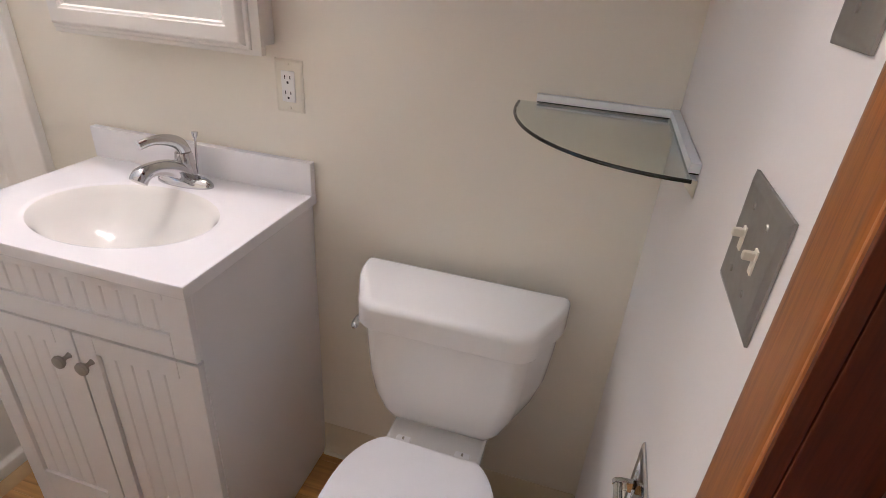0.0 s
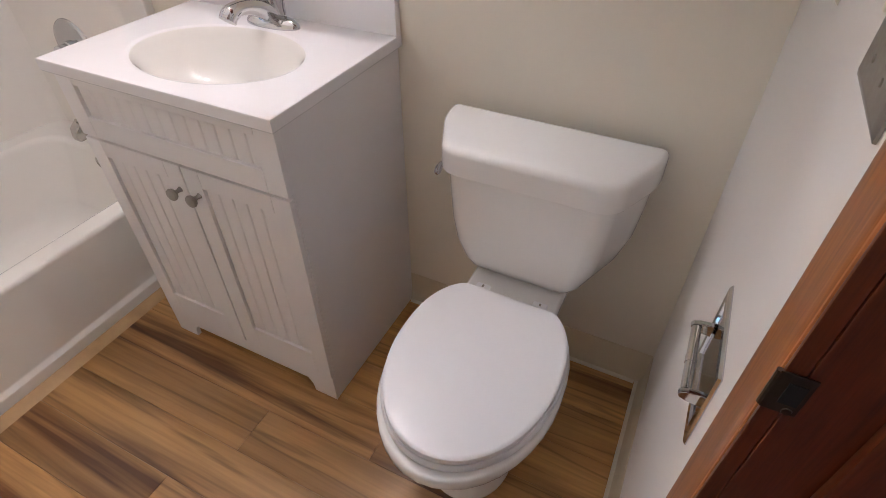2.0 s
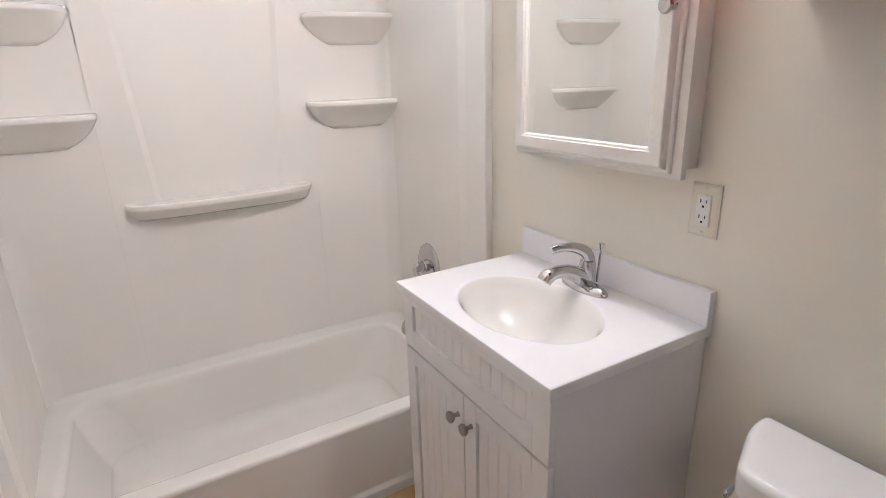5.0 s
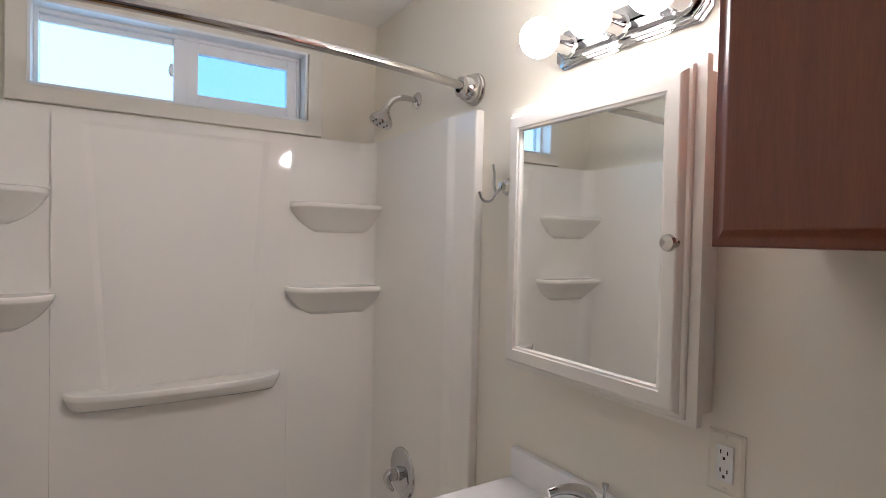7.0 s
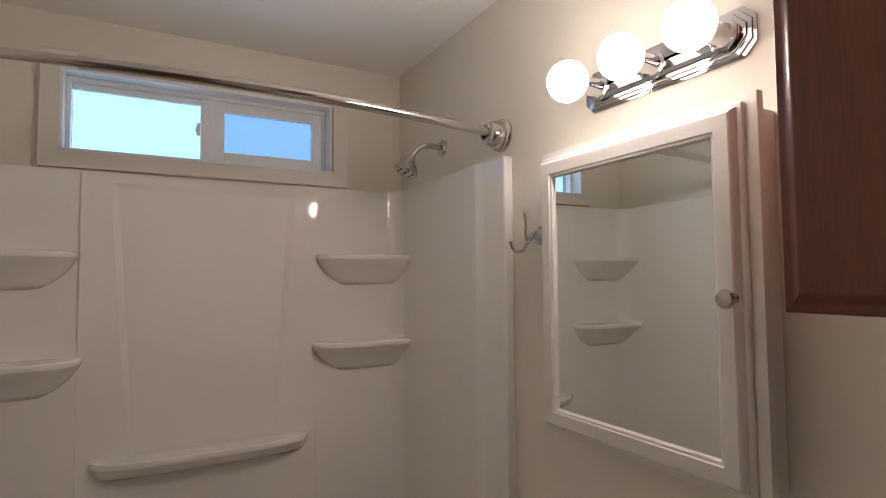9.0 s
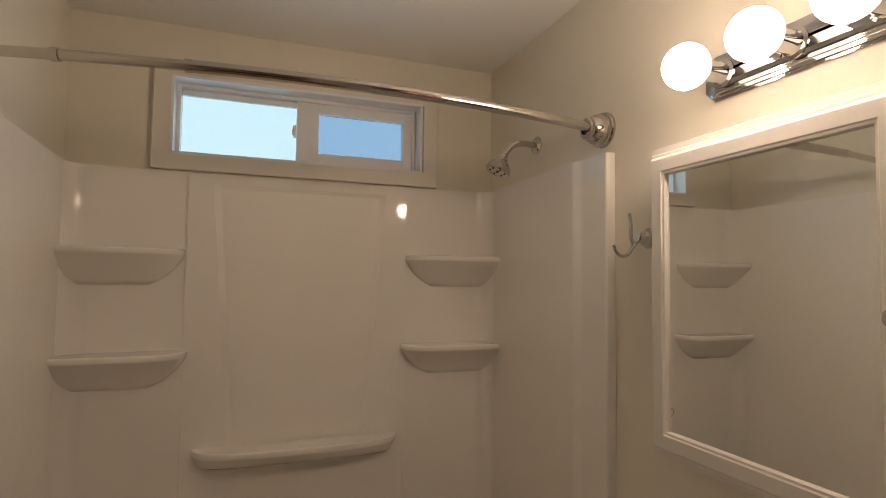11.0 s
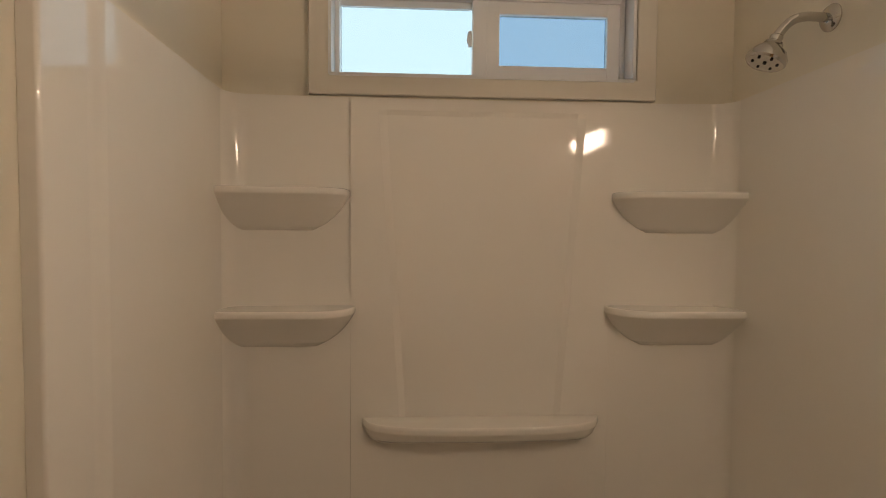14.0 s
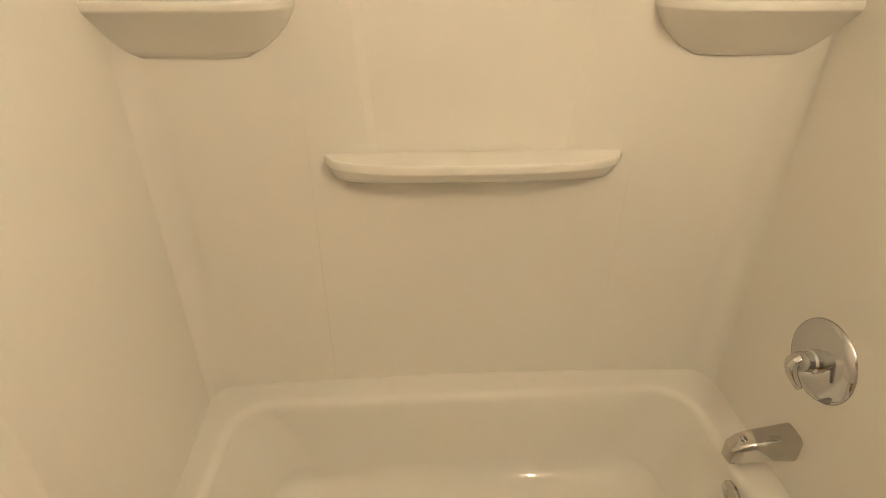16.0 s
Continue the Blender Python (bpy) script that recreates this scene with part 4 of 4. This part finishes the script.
# ---- medicine cabinet ----
med = thing("medicine_cabinet", "white wooden medicine cabinet with a framed mirror door", "medicine cabinet")
CX0, CX1, CZ0, CZ1 = -1.378, -0.836, 1.212, 1.889
part("body", B(CX0 + 0.022, CX1 - 0.014, -0.0565, -0.001, CZ0 + 0.016, CZ1 - 0.022, bevel=0.002), M_MED, med)
part("face_frame", B(CX0, CX1, -0.074, -0.057, CZ0, CZ1, bevel=0.0018), M_MED, med)
MX0, MX1, MZ0, MZ1 = -1.371, -0.857, 1.223, 1.874
mdoor = part("door", B(MX0 + 0.010, MX1 - 0.010, -0.083, -0.0745, MZ0 + 0.010, MZ1 - 0.010), M_MED, med, "mirror door with a stepped white frame")


def mitred(x0, x1, z0, z1, prof):
    """A picture-frame moulding: profile of (inset from the outer edge, y)."""
    rings = [[(x0 + u, y, z0 + u), (x1 - u, y, z0 + u), (x1 - u, y, z1 - u), (x0 + u, y, z1 - u)] for u, y in prof]
    bm = bmesh.new()
    vs = [[bm.verts.new(p) for p in r] for r in rings]
    for i in range(len(vs)):
        a, b = vs[i], vs[(i + 1) % len(vs)]
        for k in range(4):
            j = (k + 1) % 4
            bm.faces.new((a[k], a[j], b[j], b[k]))
    bmesh.ops.recalc_face_normals(bm, faces=bm.faces[:])
    return bm


part("door_frame", mitred(MX0, MX1, MZ0, MZ1, [(0.0, -0.075), (0.0, -0.080), (0.002, -0.083), (0.008, -0.084), (0.010, -0.090), (0.014, -0.096), (0.017, -0.098), (0.043, -0.098), (0.0455, -0.0955), (0.0500, -0.0945), (0.0530, -0.0890), (0.0530, -0.075)]), M_MED, mdoor, smooth=20)
part("mirror", B(MX0 + 0.051, MX1 - 0.051, -0.0875, -0.0835, MZ0 + 0.051, MZ1 - 0.051), M_MIRROR, mdoor, "clear silver mirror")
km = Matrix.Translation((-0.873, -0.098, 1.547)) @ pose(0, 0, 0, 90)
part("knob", lathe(bmesh.new(), [(0.009, 0.0), (0.007, 0.004), (0.006, 0.012), (0.014, 0.017), (0.0165, 0.022), (0.014, 0.028), (0.0, 0.030)], km, 24), M_NICKEL, mdoor, "round satin nickel knob")

# ---- light bar ----
bar = thing("vanity_light", "chrome vanity light bar with three lit globe bulbs", "light fixture")
LX0, LX1, LZ0, LZ1 = -1.290, -0.872, 1.976, 2.072
rings = []
for g, y in ((0.0, -0.001), (0.0, -0.005), (0.005, -0.006), (0.006, -0.011), (0.012, -0.012), (0.013, -0.017), (0.019, -0.018), (0.020, -0.025), (0.027, -0.028)):
    c = 0.024
    rings.append([(LX0 + g + c, y, LZ0 + g), (LX1 - g - c, y, LZ0 + g), (LX1 - g, y, LZ0 + g + c), (LX1 - g, y, LZ1 - g - c), (LX1 - g - c, y, LZ1 - g), (LX0 + g + c, y, LZ1 - g), (LX0 + g, y, LZ1 - g - c), (LX0 + g, y, LZ0 + g + c)])
part("back_plate", loft(bmesh.new(), rings), M_CHROME, bar, "stepped chrome back plate", 15)
for bx in BULB_X:
    sm = out_of_north(bx, BULB_Z, -0.027)
    sock = part("socket", lathe(bmesh.new(), [(0.029, 0.0), (0.029, 0.003), (0.023, 0.006), (0.021, 0.012), (0.0195, 0.046), (0.018, 0.050), (0.0, 0.050)], sm), M_CHROME, bar)
    gl = [(0.013, 0.0), (0.014, 0.006)] + [(0.046 * math.sin(radians(a)), 0.050 - 0.046 * math.cos(radians(a))) for a in range(22, 180, 11)] + [(0.0, 0.096)]
    part("globe_bulb", lathe(bmesh.new(), gl, out_of_north(bx, BULB_Z, -0.072), 24), M_LIGHT, bar, "lit white globe bulb", 80)

# ---- wood wall cabinet over the toilet ----
wc = thing("wall_cabinet", "dark cherry wood wall cabinet hung over the toilet", "cabinet")
KX0, KX1, KY, KZ0, KZ1 = -0.684, -0.004, -0.292, 1.547, 2.30
bm = B(KX0, KX0 + 0.016, KY, -0.002, KZ0, KZ1, bevel=0.001)
part("side_panel", bm, M_CHERRY, wc)
part("side_panel", B(KX1 - 0.016, KX1, KY, -0.002, KZ0, KZ1, bevel=0.001), M_CHERRY, wc)
part("bottom_panel", B(KX0 + 0.0162, KX1 - 0.0162, KY, -0.002, KZ0 + 0.010, KZ0 + 0.024), M_CHERRY, wc)
part("top_panel", B(KX0 + 0.0162, KX1 - 0.0162, KY, -0.002, KZ1 - 0.016, KZ1), M_CHERRY, wc)
part("back_panel", B(KX0 + 0.0162, KX1 - 0.0162, -0.010, -0.002, KZ0 + 0.025, KZ1 - 0.017), M_CHERRY, wc)
for x0, x1 in ((KX0, (KX0 + KX1) / 2 - 0.0015), ((KX0 + KX1) / 2 + 0.0015, KX1)):
    d = part("door", B(x0 + 0.0335, x1 - 0.0335, KY - 0.0193, KY - 0.001, KZ0 + 0.0295, KZ1 - 0.0335), M_CHERRY, wc, "flat cherry door with a rounded lip")
    bm = bmesh.new()
    rings = [[(x0 + u, y, KZ0 - 0.004 + u), (x1 - u, y, KZ0 - 0.004 + u), (x1 - u, y, KZ1 - u), (x0 + u, y, KZ1 - u)] for u, y in ((0.0, KY - 0.001), (0.0, KY - 0.004), (0.001, KY - 0.0065), (0.003, KY - 0.008), (0.009, KY - 0.0098), (0.015, KY - 0.0125), (0.020, KY - 0.0165), (0.0235, KY - 0.0190), (0.0255, KY - 0.0195), (0.034, KY - 0.0195), (0.034, KY - 0.001))]
    vs = [[bm.verts.new(p) for p in r] for r in rings]
    for i in range(len(vs)):
        a, b = vs[i], vs[(i + 1) % len(vs)]
        for k in range(4):
            bm.faces.new((a[k], a[(k + 1) % 4], b[(k + 1) % 4], b[k]))
    bmesh.ops.recalc_face_normals(bm, faces=bm.faces[:])
    part("door_lip", bm, M_CHERRY, d, smooth=30)

# ---- glass corner shelf ----
gs = thing("glass_corner_shelf", "clear curved glass corner shelf in white wall rails", "shelf")
GZ = 1.174
pts = [(-0.012, -0.012)] + [(-0.012 - 0.288 * math.cos(radians(90 * k / 20)) ** 0.92, -0.012 - 0.345 * math.sin(radians(90 * k / 20)) ** 0.92) for k in range(21)]
part("glass", prism(bmesh.new(), pts, "z", GZ, GZ + 0.006), M_SHELFGL, gs)
edge = [(x, y, GZ + 0.003) for x, y in pts[1:]]
part("glass_edge", tube(bmesh.new(), edge, 0.0029, 8), M_GLEDGE, gs, "dark green polished edge")
for x0, x1, y0, y1 in ((-0.266, -0.0165, -0.0155, -0.001), (-0.0155, -0.001, -0.335, -0.001)):
    rail = part("wall_rail", B(x0, x1, y0, y1, GZ + 0.0080, GZ + 0.0220, bevel=0.001), M_VINYL, gs, "white wall rail")
    # thin dark strip between the rail and the glass
    part("dark_strip", B(x0 + 0.002, x1 - 0.0005, y0 + 0.0005, y1 - 0.0005, GZ + 0.0062, GZ + 0.0078), M_DARK, rail, "thin dark strip under the rail")
    part("rail_foot", B(x0 + 0.002, x1 - 0.0005, y0 + 0.0010, y1 - 0.0005, GZ - 0.0050, GZ - 0.0004, bevel=0.0008), M_VINYL, rail)
bm = prism(bmesh.new(), [(-0.001, GZ - 0.001), (-0.018, GZ - 0.001), (-0.017, GZ - 0.008), (-0.001, GZ - 0.026)], "y", -0.341, -0.3365)
part("end_bracket", bm, M_IVORY, gs, "small ivory end bracket")

# ---- switches and outlet ----
def toggle(y, z, parent):
    t = part("toggle", B(-0.0165, -0.006, y - 0.0032, y + 0.0032, z + 0.001, z + 0.009, bevel=0.002), M_IVORY, parent, "ivory toggle")
    part("collar", B(-0.0075, -0.005, y - 0.0045, y + 0.0045, z - 0.011, z + 0.011, bevel=0.001), M_IVORY, t)


def screws(places, parent, axis, mat):
    for p in places:
        m = Matrix.Translation(p) @ (pose(0, 0, 0, 0, -90, 0) if axis == "x" else pose(0, 0, 0, 90))
        part("screw", lathe(bmesh.new(), [(0.0035, 0.0), (0.003, 0.0012), (0.0, 0.0014)], m, 12), mat, parent)


def plate_x(name, label, y0, y1, z0, z1, mat):
    t = thing(name, label, "light switch")
    rings = [[(x, y0 + g, z0 + g), (x, y1 - g, z0 + g), (x, y1 - g, z1 - g), (x, y0 + g, z1 - g)] for x, g in ((-0.0005, 0.0), (-0.003, 0.0), (-0.0055, 0.006), (-0.006, 0.009))]
    part("plate", loft(bmesh.new(), rings), mat, t, smooth=15)
    return t


sw = plate_x("light_switch", "brushed steel two-gang switch plate with ivory toggles", -0.697, -0.575, 1.160, 1.267, M_STEEL)
for y in (-0.613, -0.659):
    toggle(y, 1.216, sw)
    screws([(-0.006, y, 1.246), (-0.006, y, 1.186)], sw, "x", M_STEEL)
sw = plate_x("timer_switch", "small brushed steel switch plate with an ivory toggle", -0.702, -0.632, 1.378, 1.492, M_STEEL)
toggle(-0.667, 1.435, sw)
screws([(-0.006, -0.667, 1.402), (-0.006, -0.667, 1.468)], sw, "x", M_PEWTER)

ol = thing("wall_outlet", "ivory duplex wall outlet beside the medicine cabinet", "outlet")
OX0, OX1, OZ0, OZ1 = -0.854, -0.785, 1.084, 1.200
rings = [[(OX0 + g, y, OZ0 + g), (OX1 - g, y, OZ0 + g), (OX1 - g, y, OZ1 - g), (OX0 + g, y, OZ1 - g)] for y, g in ((-0.0005, 0.0), (-0.0035, 0.0), (-0.006, 0.005), (-0.0065, 0.008))]
part("plate", loft(bmesh.new(), rings), M_IVORY, ol, smooth=15)
OCX = (OX0 + OX1) / 2
part("receptacle", B(OCX - 0.0165, OCX + 0.0165, -0.0105, -0.006, 1.108, 1.176, bevel=0.0015), M_WHITEPL, ol)
for z in (1.125, 1.159):
    bm = bmesh.new()
    box(bm, OCX - 0.0075, OCX - 0.0055, -0.0112, -0.0100, z, z + 0.008)
    box(bm, OCX + 0.0055, OCX + 0.0075, -0.0112, -0.0100, z, z + 0.007)
    box(bm, OCX - 0.0022, OCX + 0.0022, -0.0112, -0.0100, z - 0.010, z - 0.005)
    part("slot", bm, M_DARK, ol, "dark socket slots")
screws([(OCX, -0.0065, 1.094), (OCX, -0.0065, 1.190)], ol, "y", M_IVORY)

# ---- recessed toilet paper holder ----
tp = thing("toilet_paper_holder", "chrome recessed toilet paper holder without a roll", "paper holder")
PY0, PY1, PZ0, PZ1 = -0.668, -0.512, 0.728, 0.862
bm = bmesh.new()
rings = []
for u, x in ((0.0, -0.0005), (0.0, -0.002), (0.003, -0.005), (0.016, -0.005), (0.019, -0.002)):
    rings.append([(x, PY0 + u, PZ0 + u), (x, PY1 - u, PZ0 + u), (x, PY1 - u, PZ1 - u), (x, PY0 + u, PZ1 - u)])
loft(bm, rings, cap0=False, cap1=False)
part("rim", bm, M_CHROME, tp, smooth=20)
part("recess_back", B(-0.0019, -0.0009, PY0 + 0.018, PY1 - 0.018, PZ0 + 0.018, PZ1 - 0.018), M_CHROME, tp)
for y in (PY0 + 0.016, PY1 - 0.016):
    d = 1 if y < -0.6 else -1
    arm = prism(bmesh.new(), [(-0.004, 0.786), (-0.004, 0.806), (-0.020, 0.804), (-0.028, 0.801), (-0.031, 0.796), (-0.028, 0.791), (-0.020, 0.788)], "y", min(y, y + d * 0.008), max(y, y + d * 0.008), bevel=0.001)
    part("arm", arm, M_CHROME, tp)
bm = tube(bmesh.new(), [(-0.023, PY0 + 0.025, 0.796), (-0.023, PY1 - 0.025, 0.796)], 0.0062, 20)
tube(bm, [(-0.023, -0.600, 0.796), (-0.023, -0.588, 0.796)], 0.0068, 20)
part("roller", bm, M_CHROME, tp, "chrome spring roller")

# ---- floor planks ----
PW = 0.131
rows = []
y = -0.570 + 5 * PW
k = 0
while y > S_ROOM:
    ya, yb = max(y - PW, S_ROOM), min(y, 0.0)
    joint = {4: -0.60, 5: -0.930, 6: -0.35, 7: -1.040, 8: -0.62, 9: -1.25, 10: -0.85}.get(k, -0.5 - 0.37 * (k % 3))
    xs = [STUB - 0.06, joint, 0.0 + T] if k != 7 else [STUB - 0.06, joint, -0.10, T]
    for xa, xb in zip(xs, xs[1:]):
        if yb - ya > 0.01:
            rows.append((xa, xb, ya, yb))
    y -= PW
    k += 1
for xa, xb, ya, yb in rows:
    bm = B(xa + 0.0003, xb - 0.0003, ya + 0.0003, yb - 0.0003, -0.008, 0.0, bevel=0.0009, seg=1)
    part("plank", bm, M_PLANK, floor, smooth=0)
